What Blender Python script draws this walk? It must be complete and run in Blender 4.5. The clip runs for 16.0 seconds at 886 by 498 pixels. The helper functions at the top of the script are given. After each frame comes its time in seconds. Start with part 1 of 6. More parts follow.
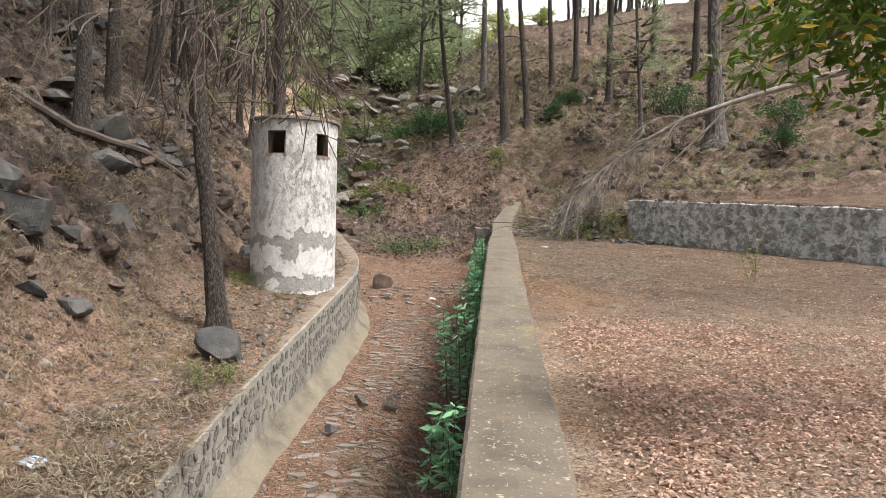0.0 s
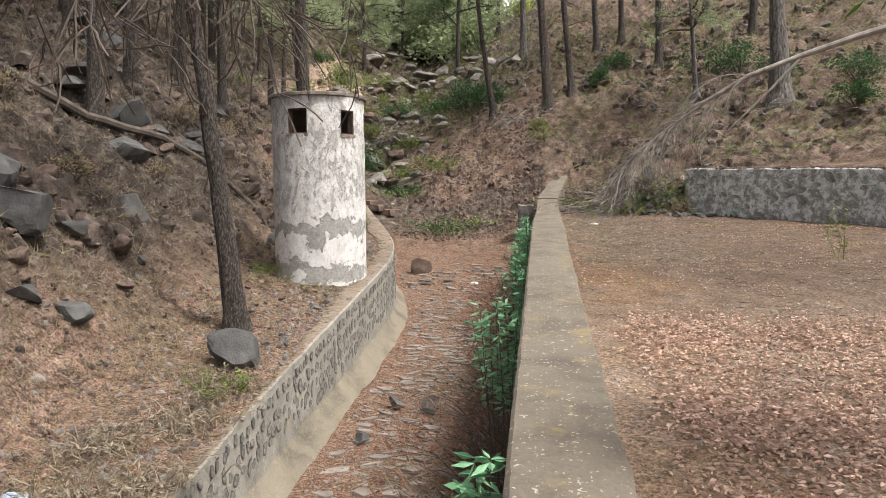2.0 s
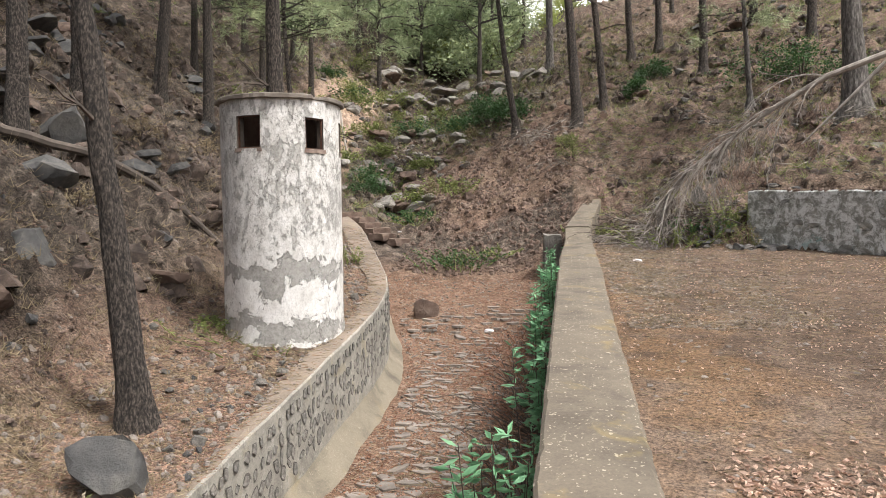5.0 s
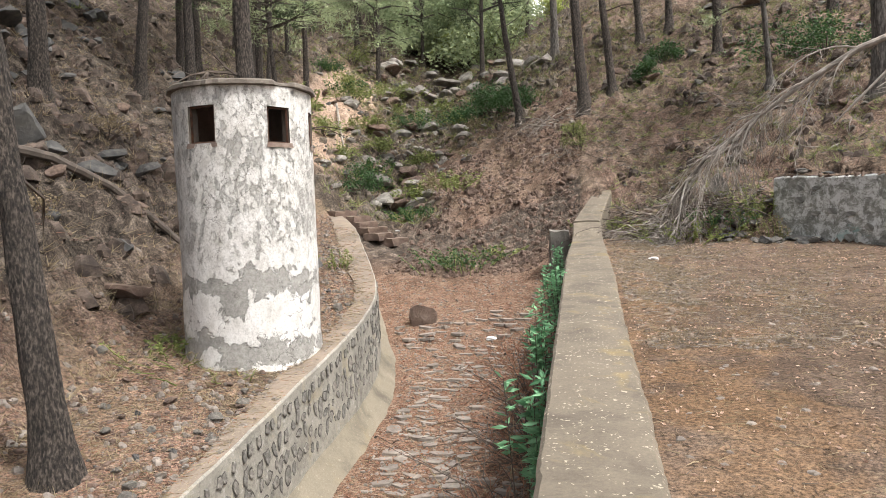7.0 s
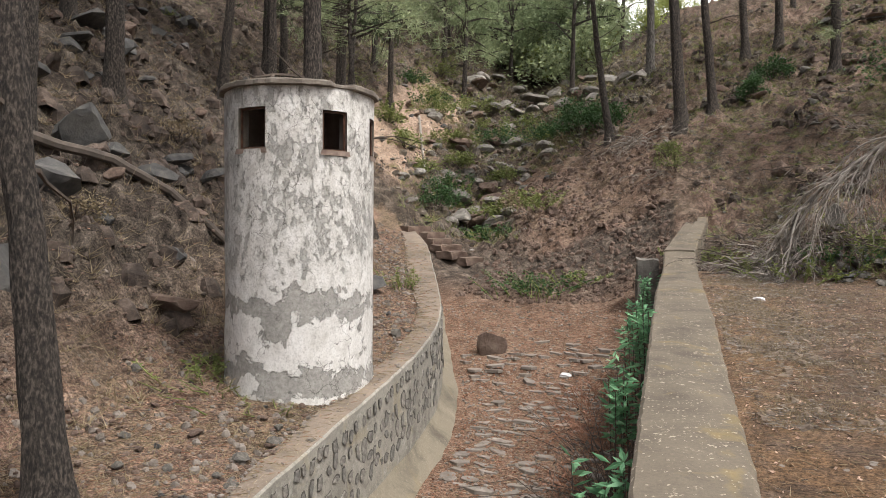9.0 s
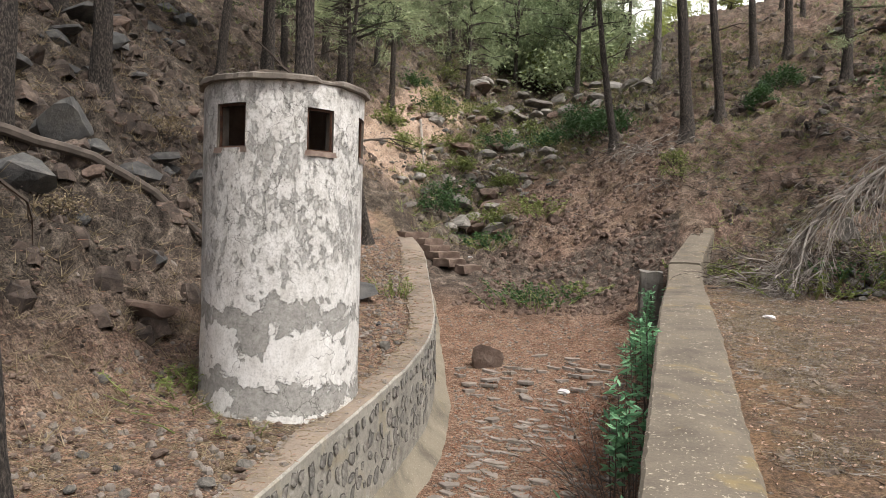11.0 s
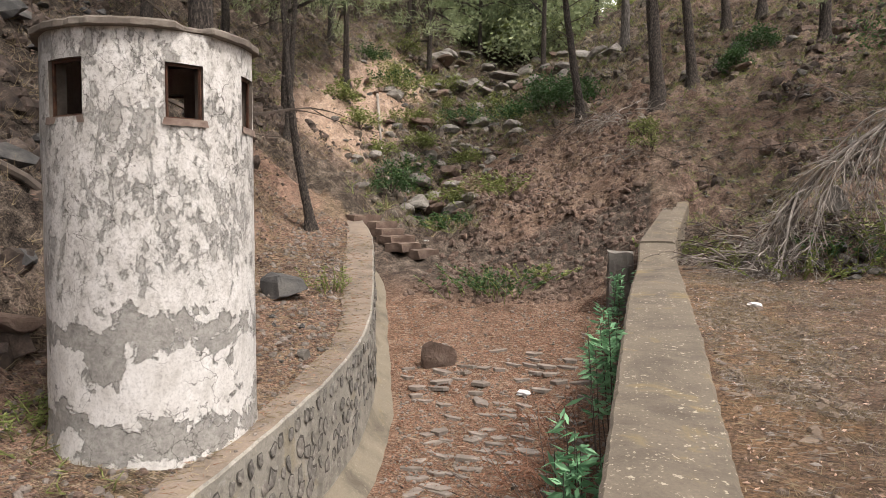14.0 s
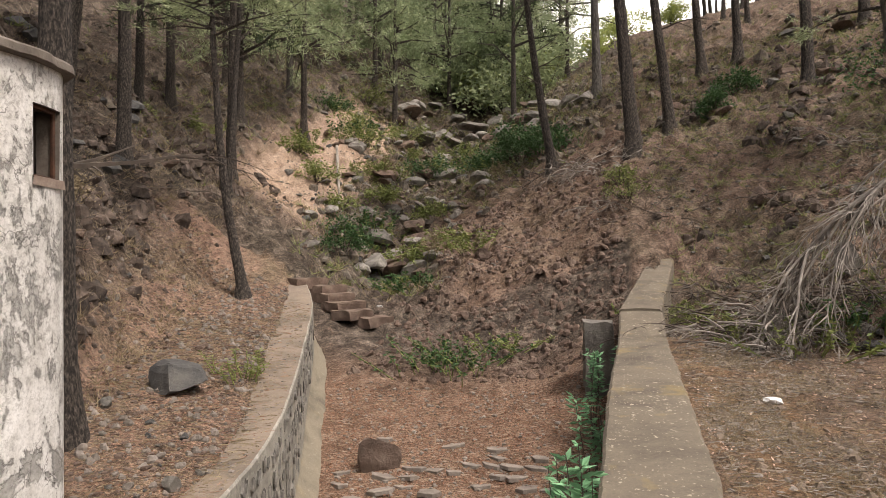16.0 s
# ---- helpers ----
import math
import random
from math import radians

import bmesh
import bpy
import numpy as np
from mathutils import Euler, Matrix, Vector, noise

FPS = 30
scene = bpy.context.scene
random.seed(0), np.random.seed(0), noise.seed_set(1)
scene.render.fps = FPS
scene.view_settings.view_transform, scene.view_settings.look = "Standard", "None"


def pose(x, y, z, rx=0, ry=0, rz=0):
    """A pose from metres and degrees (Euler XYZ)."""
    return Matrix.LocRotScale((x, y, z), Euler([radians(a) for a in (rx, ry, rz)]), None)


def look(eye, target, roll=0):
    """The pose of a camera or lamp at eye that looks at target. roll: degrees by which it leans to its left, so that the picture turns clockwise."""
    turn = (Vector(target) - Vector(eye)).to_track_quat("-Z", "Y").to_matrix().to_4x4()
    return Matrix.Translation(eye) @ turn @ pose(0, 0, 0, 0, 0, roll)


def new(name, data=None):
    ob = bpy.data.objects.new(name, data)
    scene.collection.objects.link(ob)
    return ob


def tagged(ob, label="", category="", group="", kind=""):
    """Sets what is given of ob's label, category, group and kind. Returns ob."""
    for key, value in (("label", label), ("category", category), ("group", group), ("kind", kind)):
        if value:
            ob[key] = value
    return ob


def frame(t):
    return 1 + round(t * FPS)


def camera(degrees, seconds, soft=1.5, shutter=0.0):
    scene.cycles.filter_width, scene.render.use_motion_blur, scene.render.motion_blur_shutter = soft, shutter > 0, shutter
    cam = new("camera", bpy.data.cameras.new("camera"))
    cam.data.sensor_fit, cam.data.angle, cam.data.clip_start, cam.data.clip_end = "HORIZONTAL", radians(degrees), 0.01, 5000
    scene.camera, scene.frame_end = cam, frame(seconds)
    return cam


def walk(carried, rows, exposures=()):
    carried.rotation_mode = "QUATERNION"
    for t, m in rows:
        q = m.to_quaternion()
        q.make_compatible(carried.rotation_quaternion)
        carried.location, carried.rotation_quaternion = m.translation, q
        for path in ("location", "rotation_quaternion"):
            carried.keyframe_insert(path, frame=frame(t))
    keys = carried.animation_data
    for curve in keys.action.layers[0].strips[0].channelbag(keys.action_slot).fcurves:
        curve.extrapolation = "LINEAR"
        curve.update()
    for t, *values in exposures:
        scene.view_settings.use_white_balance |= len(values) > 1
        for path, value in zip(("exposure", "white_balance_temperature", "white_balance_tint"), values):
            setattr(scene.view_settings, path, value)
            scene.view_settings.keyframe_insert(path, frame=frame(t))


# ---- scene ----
cam = camera(64.8, 16.0, soft=0.4)
PATH = [
    (0, (0.205, -6.928, 1.116), (0.061, -4.934, 1.035), 1.6),
    (0.5, (0.233, -6.613, 1.141), (0.038, -4.624, 1.051), -0.4),
    (1, (0.273, -6.323, 1.173), (-0.026, -4.349, 1.05), -0.3),
    (1.5, (0.266, -5.996, 1.158), (-0.009, -4.019, 1.039), 0.1),
    (2, (0.225, -5.721, 1.173), (-0.049, -3.746, 1.025), -0.5),
    (2.5, (0.231, -5.381, 1.19), (-0.109, -3.419, 1.006), -1.1),
    (3, (0.22, -5.05, 1.18), (-0.112, -3.084, 1.029), -0.5),
    (3.5, (0.219, -4.712, 1.218), (-0.11, -2.749, 1.027), -1.1),
    (4, (0.247, -4.29, 1.248), (-0.151, -2.337, 1.086), -0.8),
    (4.1, (0.254, -4.04, 1.262), (-0.149, -2.087, 1.112), -0.7),
    (4.2, (0.261, -3.78, 1.275), (-0.147, -1.828, 1.138), -0.6),
    (4.3, (0.268, -3.52, 1.289), (-0.146, -1.568, 1.164), -0.5),
    (4.4, (0.276, -3.26, 1.302), (-0.144, -1.309, 1.189), -0.4),
    (4.5, (0.283, -3.0, 1.316), (-0.142, -1.049, 1.215), -0.3),
    (5, (0.233, -2.695, 1.334), (-0.122, -0.729, 1.247), -0.7),
    (5.2, (0.241, -2.619, 1.347), (-0.087, -0.649, 1.243), -1.2),
    (7.3, (0.331, -1.307, 1.395), (-0.067, 0.65, 1.294), -2.0),
    (7.5, (0.348, -1.235, 1.405), (-0.05, 0.722, 1.31), -1.3),
    (8, (0.218, -0.805, 1.436), (-0.246, 1.141, 1.44), -0.7),
    (8.2, (0.25, -0.732, 1.444), (-0.295, 1.193, 1.434), -1.7),
    (10.3, (0.18, 0.105, 1.485), (-0.459, 1.999, 1.414), 1.8),
    (10.5, (0.18, 0.114, 1.494), (-0.45, 2.011, 1.429), 1.5),
    (11, (0.179, 0.109, 1.494), (-0.44, 2.01, 1.455), 1.6),
    (11.5, (0.176, 0.111, 1.492), (-0.417, 2.021, 1.459), 1.2),
    (12, (0.186, 0.179, 1.476), (-0.34, 2.106, 1.377), 0.2),
    (12.5, (0.189, 0.447, 1.493), (-0.397, 2.358, 1.417), -1.1),
    (13, (0.216, 0.772, 1.491), (-0.405, 2.67, 1.388), -1.4),
    (13.5, (0.206, 1.217, 1.518), (-0.273, 3.156, 1.417), -0.6),
    (14, (0.251, 1.655, 1.552), (-0.305, 3.573, 1.455), -0.1),
    (14.5, (0.211, 2.166, 1.598), (-0.304, 4.098, 1.54), -1.7),
    (15, (0.234, 2.638, 1.614), (-0.342, 4.551, 1.509), -2.0),
    (15.5, (0.213, 3.121, 1.645), (-0.311, 5.051, 1.682), -0.9),
    (16, (0.233, 3.561, 1.724), (-0.268, 5.497, 1.778), -1.0),
]
EXPOSURE = 0.85
SKY, SUN = 0.124, 2.1
walk(cam, [(t, look(eye, target, roll)) for t, eye, target, roll in PATH], [(0.0, EXPOSURE - 0.05, 6500, 10), (5.2, EXPOSURE, 6450, 10), (7.5, EXPOSURE + 0.14, 6450, 9), (8.0, EXPOSURE - 0.36, 6500, 10), (8.2, EXPOSURE - 0.4, 6500, 10), (10.3, EXPOSURE - 0.32, 6500, 10), (13.0, EXPOSURE - 0.32, 6650, 12), (15.0, EXPOSURE - 0.34, 6900, 14), (16.0, EXPOSURE - 0.42, 7000, 14)])

# ---- light ----
world = bpy.data.worlds.new("world")
scene.world = world
world.use_nodes = True
wn, wl = world.node_tree.nodes, world.node_tree.links
sky = wn.new("ShaderNodeTexSky")
sky.sky_type, sky.sun_disc = "NISHITA", False
sky.sun_elevation, sky.sun_rotation = radians(62), radians(113)
sky.air_density, sky.dust_density = 1.0, 8.0
wn["Background"].inputs["Strength"].default_value = SKY
haze = wn.new("ShaderNodeHueSaturation")
haze.inputs["Saturation"].default_value = 0.6
wl.new(sky.outputs["Color"], haze.inputs["Color"])
wl.new(haze.outputs["Color"], wn["Background"].inputs["Color"])
sun_data = bpy.data.lights.new("sun", "SUN")
sun_data.energy, sun_data.angle, sun_data.color = SUN, radians(7), (1.0, 0.98, 0.95)
sun = new("sun", sun_data)
sun.matrix_world = look((20 * math.sin(radians(113)), 20 * math.cos(radians(113)), 20 * math.tan(radians(62))), (0, 0, 0))


# ---- materials ----
def nodes_of(name):
    m = bpy.data.materials.new(name)
    m.use_nodes = True
    return m, m.node_tree.nodes, m.node_tree.links, m.node_tree.nodes["Principled BSDF"]


def noise_node(n, l, coord, scale, detail=6.0, rough=0.6, distort=0.0):
    t = n.new("ShaderNodeTexNoise")
    t.inputs["Scale"].default_value, t.inputs["Detail"].default_value = scale, detail
    t.inputs["Roughness"].default_value, t.inputs["Distortion"].default_value = rough, distort
    l.new(coord, t.inputs["Vector"])
    return t.outputs["Fac"]


def ramp(n, l, fac, stops):
    r = n.new("ShaderNodeValToRGB")
    e = r.color_ramp.elements
    while len(e) < len(stops):
        e.new(0.5)
    for k, (p, c) in zip(e, stops):
        k.position, k.color = p, (*c, 1) if len(c) == 3 else c
    l.new(fac, r.inputs["Fac"])
    return r.outputs["Color"]


def grey(a, b):
    return [(a, (0, 0, 0)), (b, (1, 1, 1))]


def mix(n, l, fac, a, b, kind="MIX"):
    m = n.new("ShaderNodeMix")
    m.data_type, m.blend_type = "RGBA", kind
    for sock, v in ((m.inputs[0], fac), (m.inputs[6], a), (m.inputs[7], b)):
        if isinstance(v, (int, float)):
            sock.default_value = v
        elif isinstance(v, tuple):
            sock.default_value = (*v, 1)
        else:
            l.new(v, sock)
    return m.outputs[2]


def maths(n, l, op, a, b=0.0):
    m = n.new("ShaderNodeMath")
    m.operation = op
    for sock, v in ((m.inputs[0], a), (m.inputs[1], b)):
        if isinstance(v, (int, float)):
            sock.default_value = v
        else:
            l.new(v, sock)
    return m.outputs[0]


def relief(n, l, shader, fac, strength, distance, chain=None):
    b = n.new("ShaderNodeBump")
    b.inputs["Strength"].default_value, b.inputs["Distance"].default_value = strength, distance
    l.new(fac, b.inputs["Height"])
    if chain:
        l.new(chain, b.inputs["Normal"])
    l.new(b.outputs["Normal"], shader.inputs["Normal"])
    return b.outputs["Normal"]


def plain(name, stops, scale, rough=0.9, bump=0.4, depth=0.01, fine=8.0, vary=0.35, metal=0.0, stretch=None, place=False):
    """Colours laid out by coarse noise, varied by fine noise and from piece to piece, with relief."""
    m, n, l, s = nodes_of(name)
    tc = n.new("ShaderNodeTexCoord")
    coord = tc.outputs["Object"]
    if place:
        coord = n.new("ShaderNodeNewGeometry").outputs["Position"]
    if stretch:
        mp = n.new("ShaderNodeMapping")
        mp.inputs["Scale"].default_value = stretch
        l.new(coord, mp.inputs["Vector"])
        coord = mp.outputs["Vector"]
    a = noise_node(n, l, coord, scale, 5, 0.6, 0.3)
    f = noise_node(n, l, coord, scale * fine, 8, 0.7)
    c = ramp(n, l, a, stops)
    c = mix(n, l, vary, c, ramp(n, l, f, [(0.25, (0.25, 0.25, 0.25)), (0.75, (1.0, 1.0, 1.0))]), "MULTIPLY")
    info = n.new("ShaderNodeObjectInfo")
    isl = n.new("ShaderNodeNewGeometry")
    both = maths(n, l, "FRACT", maths(n, l, "ADD", info.outputs["Random"], isl.outputs["Random Per Island"]))
    c = mix(n, l, vary, c, ramp(n, l, both, [(0.0, (0.6, 0.6, 0.6)), (1.0, (1.25, 1.2, 1.15))]), "MULTIPLY")
    l.new(c, s.inputs["Base Color"])
    s.inputs["Roughness"].default_value, s.inputs["Metallic"].default_value = rough, metal
    relief(n, l, s, f, bump, depth)
    return m


def leafy(name, dark, light, rough=0.55):
    m, n, l, s = nodes_of(name)
    g = n.new("ShaderNodeNewGeometry")
    pos = noise_node(n, l, g.outputs["Position"], 2.5, 3)
    f = maths(n, l, "ADD", maths(n, l, "MULTIPLY", g.outputs["Random Per Island"], 0.6), maths(n, l, "MULTIPLY", pos, 0.4))
    l.new(ramp(n, l, f, [(0.1, dark), (0.85, light)]), s.inputs["Base Color"])
    s.inputs["Roughness"].default_value = rough
    s.inputs["Specular IOR Level"].default_value = 0.3
    t = n.new("ShaderNodeBsdfTranslucent")
    t.inputs["Color"].default_value = (*light, 1)
    a = n.new("ShaderNodeMixShader")
    a.inputs[0].default_value = 0.25
    l.new(s.outputs[0], a.inputs[1])
    l.new(t.outputs[0], a.inputs[2])
    l.new(a.outputs[0], n["Material Output"].inputs["Surface"])
    return m


def ground_material():
    m, n, l, s = nodes_of("ground")
    co = n.new("ShaderNodeNewGeometry").outputs["Position"]
    zone = n.new("ShaderNodeVertexColor")
    zone.layer_name = "zones"
    sep = n.new("ShaderNodeSeparateColor")
    l.new(zone.outputs["Color"], sep.inputs[0])
    bed, terr, rocky = sep.outputs[0], sep.outputs[1], sep.outputs[2]
    big = noise_node(n, l, co, 0.55, 5, 0.6, 0.4)
    mid = noise_node(n, l, co, 3.0, 6, 0.65, 0.5)
    fine = noise_node(n, l, co, 38, 6, 0.75)
    speck = noise_node(n, l, co, 120, 4, 0.8)
    needles = ramp(n, l, mid, [(0.25, (0.1, 0.064, 0.048)), (0.45, (0.215, 0.138, 0.106)), (0.62, (0.315, 0.212, 0.168)), (0.8, (0.4, 0.3, 0.25))])
    dry = ramp(n, l, mid, [(0.2, (0.065, 0.052, 0.034)), (0.5, (0.145, 0.115, 0.075)), (0.8, (0.23, 0.19, 0.125))])
    bankc = mix(n, l, ramp(n, l, big, grey(0.42, 0.66)), needles, dry)
    tan = ramp(n, l, mid, [(0.2, (0.145, 0.108, 0.083)), (0.5, (0.255, 0.194, 0.152)), (0.75, (0.35, 0.285, 0.228))])
    xyz = n.new("ShaderNodeSeparateXYZ")
    l.new(co, xyz.inputs[0])
    strip = maths(n, l, "MAXIMUM", maths(n, l, "SUBTRACT", 1.0, maths(n, l, "ABSOLUTE", maths(n, l, "SUBTRACT", xyz.outputs[0], 1.05))), 0.0)
    moss = maths(n, l, "ADD", noise_node(n, l, co, 1.1, 7, 0.7, 0.6), maths(n, l, "MULTIPLY", strip, 0.17))
    # brown leafless soil farther up, darkened further for the broadleaf tree's shade
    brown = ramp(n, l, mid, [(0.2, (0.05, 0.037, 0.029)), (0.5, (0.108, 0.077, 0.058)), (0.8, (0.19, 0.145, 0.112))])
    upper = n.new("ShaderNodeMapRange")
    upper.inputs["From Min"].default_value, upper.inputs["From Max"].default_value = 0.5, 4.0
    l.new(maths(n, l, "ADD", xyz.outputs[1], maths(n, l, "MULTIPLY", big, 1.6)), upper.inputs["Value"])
    near = n.new("ShaderNodeMapRange")
    near.inputs["From Min"].default_value, near.inputs["From Max"].default_value = 18.0, 15.0
    l.new(xyz.outputs[1], near.inputs["Value"])
    # bare cream soil beyond the channel, with sunlight painted into its paler tone
    tan = mix(n, l, near.outputs[0], ramp(n, l, mid, [(0.2, (0.2, 0.14, 0.105)), (0.5, (0.4, 0.3, 0.235)), (0.75, (0.52, 0.42, 0.345))]), tan)
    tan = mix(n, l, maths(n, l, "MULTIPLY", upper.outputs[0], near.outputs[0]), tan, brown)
    orange = mix(n, l, maths(n, l, "MULTIPLY", ramp(n, l, moss, grey(0.54, 0.68)), 0.36), tan, (0.27, 0.16, 0.075))
    dust = ramp(n, l, mid, [(0.2, (0.085, 0.052, 0.037)), (0.5, (0.162, 0.099, 0.07)), (0.8, (0.26, 0.175, 0.13))])
    rock = ramp(n, l, mid, [(0.28, (0.018, 0.016, 0.015)), (0.48, (0.06, 0.052, 0.045)), (0.62, (0.15, 0.13, 0.112)), (0.75, (0.3, 0.262, 0.225))])
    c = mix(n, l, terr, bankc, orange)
    c = mix(n, l, bed, c, dust)
    rk = maths(n, l, "MULTIPLY", rocky, ramp(n, l, noise_node(n, l, co, 1.7, 9, 0.8, 1.2), grey(0.27, 0.42)))
    c = mix(n, l, rk, c, rock)
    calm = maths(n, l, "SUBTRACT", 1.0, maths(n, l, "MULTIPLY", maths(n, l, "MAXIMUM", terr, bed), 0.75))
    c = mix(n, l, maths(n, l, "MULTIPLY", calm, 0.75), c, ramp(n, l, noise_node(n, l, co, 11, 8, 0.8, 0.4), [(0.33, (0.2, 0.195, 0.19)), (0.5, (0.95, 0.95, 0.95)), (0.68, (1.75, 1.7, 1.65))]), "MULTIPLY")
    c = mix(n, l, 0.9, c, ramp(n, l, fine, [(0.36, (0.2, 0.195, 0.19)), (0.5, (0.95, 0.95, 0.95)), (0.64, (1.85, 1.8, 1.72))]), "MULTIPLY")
    c = mix(n, l, 0.5, c, ramp(n, l, speck, [(0.35, (0.3, 0.28, 0.26)), (0.7, (1.6, 1.55, 1.45))]), "MULTIPLY")
    # dark spots painted at random for the shadows of rocks and hollows
    shadow_spots = ramp(n, l, noise_node(n, l, co, 4.5, 9, 0.8, 0.6), [(0.36, (0.22, 0.21, 0.2)), (0.47, (1, 1, 1))])
    c = mix(n, l, maths(n, l, "MULTIPLY", calm, 0.85), c, shadow_spots, "MULTIPLY")
    # straw and needles lying about
    for turn in (0.4, 1.5, 2.6):
        mp = n.new("ShaderNodeMapping")
        mp.inputs["Rotation"].default_value = (0, 0, turn)
        mp.inputs["Scale"].default_value = (9, 75, 20)
        l.new(co, mp.inputs["Vector"])
        c = mix(n, l, maths(n, l, "MULTIPLY", ramp(n, l, noise_node(n, l, mp.outputs["Vector"], 1.0, 2, 0.5, 0.6), grey(0.62, 0.68)), maths(n, l, "SUBTRACT", 0.7, maths(n, l, "MULTIPLY", maths(n, l, "MAXIMUM", rocky, terr), 0.6))), c, (0.38, 0.31, 0.24))
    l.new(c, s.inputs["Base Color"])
    s.inputs["Roughness"].default_value = 0.95
    s.inputs["Specular IOR Level"].default_value = 0.15
    k = relief(n, l, s, maths(n, l, "MULTIPLY", mid, calm), 0.6, 0.08)
    k = relief(n, l, s, maths(n, l, "MULTIPLY", noise_node(n, l, co, 9, 8, 0.75), calm), 0.7, 0.05, k)
    k = relief(n, l, s, fine, 0.8, 0.02, k)
    relief(n, l, s, speck, 0.6, 0.008, k)
    return m


def concrete_material(name, base, lichen, pits=0.0):
    """Weathered concrete with grey stains and pale lichen spots."""
    m, n, l, s = nodes_of(name)
    co = n.new("ShaderNodeNewGeometry").outputs["Position"]
    a, f = noise_node(n, l, co, 1.6, 6, 0.65, 0.6), noise_node(n, l, co, 45, 6, 0.75)
    d, p = [tuple(v * k for v in base) for k in (0.55, 1.25)]
    c = ramp(n, l, a, [(0.3, d), (0.5, base), (0.72, p)])
    c = mix(n, l, 0.45, c, ramp(n, l, f, [(0.3, (0.45, 0.44, 0.42)), (0.7, (1.15, 1.13, 1.1))]), "MULTIPLY")
    for size, share in ((15, 0.66), (33, 0.56)):
        dots = n.new("ShaderNodeTexVoronoi")
        dots.inputs["Scale"].default_value = size
        wavy = n.new("ShaderNodeVectorMath")
        wavy.operation = "MULTIPLY_ADD"
        push = n.new("ShaderNodeTexNoise")
        push.inputs["Scale"].default_value, push.inputs["Detail"].default_value = size * 2.2, 6
        l.new(co, push.inputs["Vector"])
        l.new(push.outputs["Color"], wavy.inputs[0])
        wavy.inputs[1].default_value = (1.7 / size,) * 3
        l.new(co, wavy.inputs[2])
        l.new(wavy.outputs[0], dots.inputs["Vector"])
        pick = n.new("ShaderNodeSeparateColor")
        l.new(dots.outputs["Color"], pick.inputs[0])
        chosen = ramp(n, l, maths(n, l, "ADD", maths(n, l, "MULTIPLY", pick.outputs[0], 0.6), maths(n, l, "MULTIPLY", noise_node(n, l, co, 1.3, 4, 0.6), 0.7)), grey(share + 0.13, share + 0.15))
        spots = maths(n, l, "MULTIPLY", ramp(n, l, dots.outputs["Distance"], [(0.17, (1, 1, 1)), (0.27, (0, 0, 0))]), chosen)
        c = mix(n, l, maths(n, l, "MULTIPLY", spots, 0.85 * lichen), c, (0.42, 0.38, 0.295))
    if pits:
        c = mix(n, l, maths(n, l, "MULTIPLY", ramp(n, l, noise_node(n, l, co, 13, 10, 0.78, 0.6), grey(0.52, 0.6)), pits), c, (0.07, 0.066, 0.056))
        c = mix(n, l, maths(n, l, "MULTIPLY", ramp(n, l, noise_node(n, l, co, 8, 10, 0.75, 0.4), grey(0.55, 0.62)), pits), c, (0.5, 0.485, 0.44))
    yellow = ramp(n, l, noise_node(n, l, co, 2.7, 5, 0.6, 0.5), grey(0.58, 0.7))
    c = mix(n, l, maths(n, l, "MULTIPLY", yellow, 0.45 * lichen), c, (0.30, 0.22, 0.07))
    l.new(c, s.inputs["Base Color"])
    s.inputs["Roughness"].default_value = 0.92
    k = relief(n, l, s, a, 0.4, 0.03)
    relief(n, l, s, f, 0.5, 0.006, k)
    return m


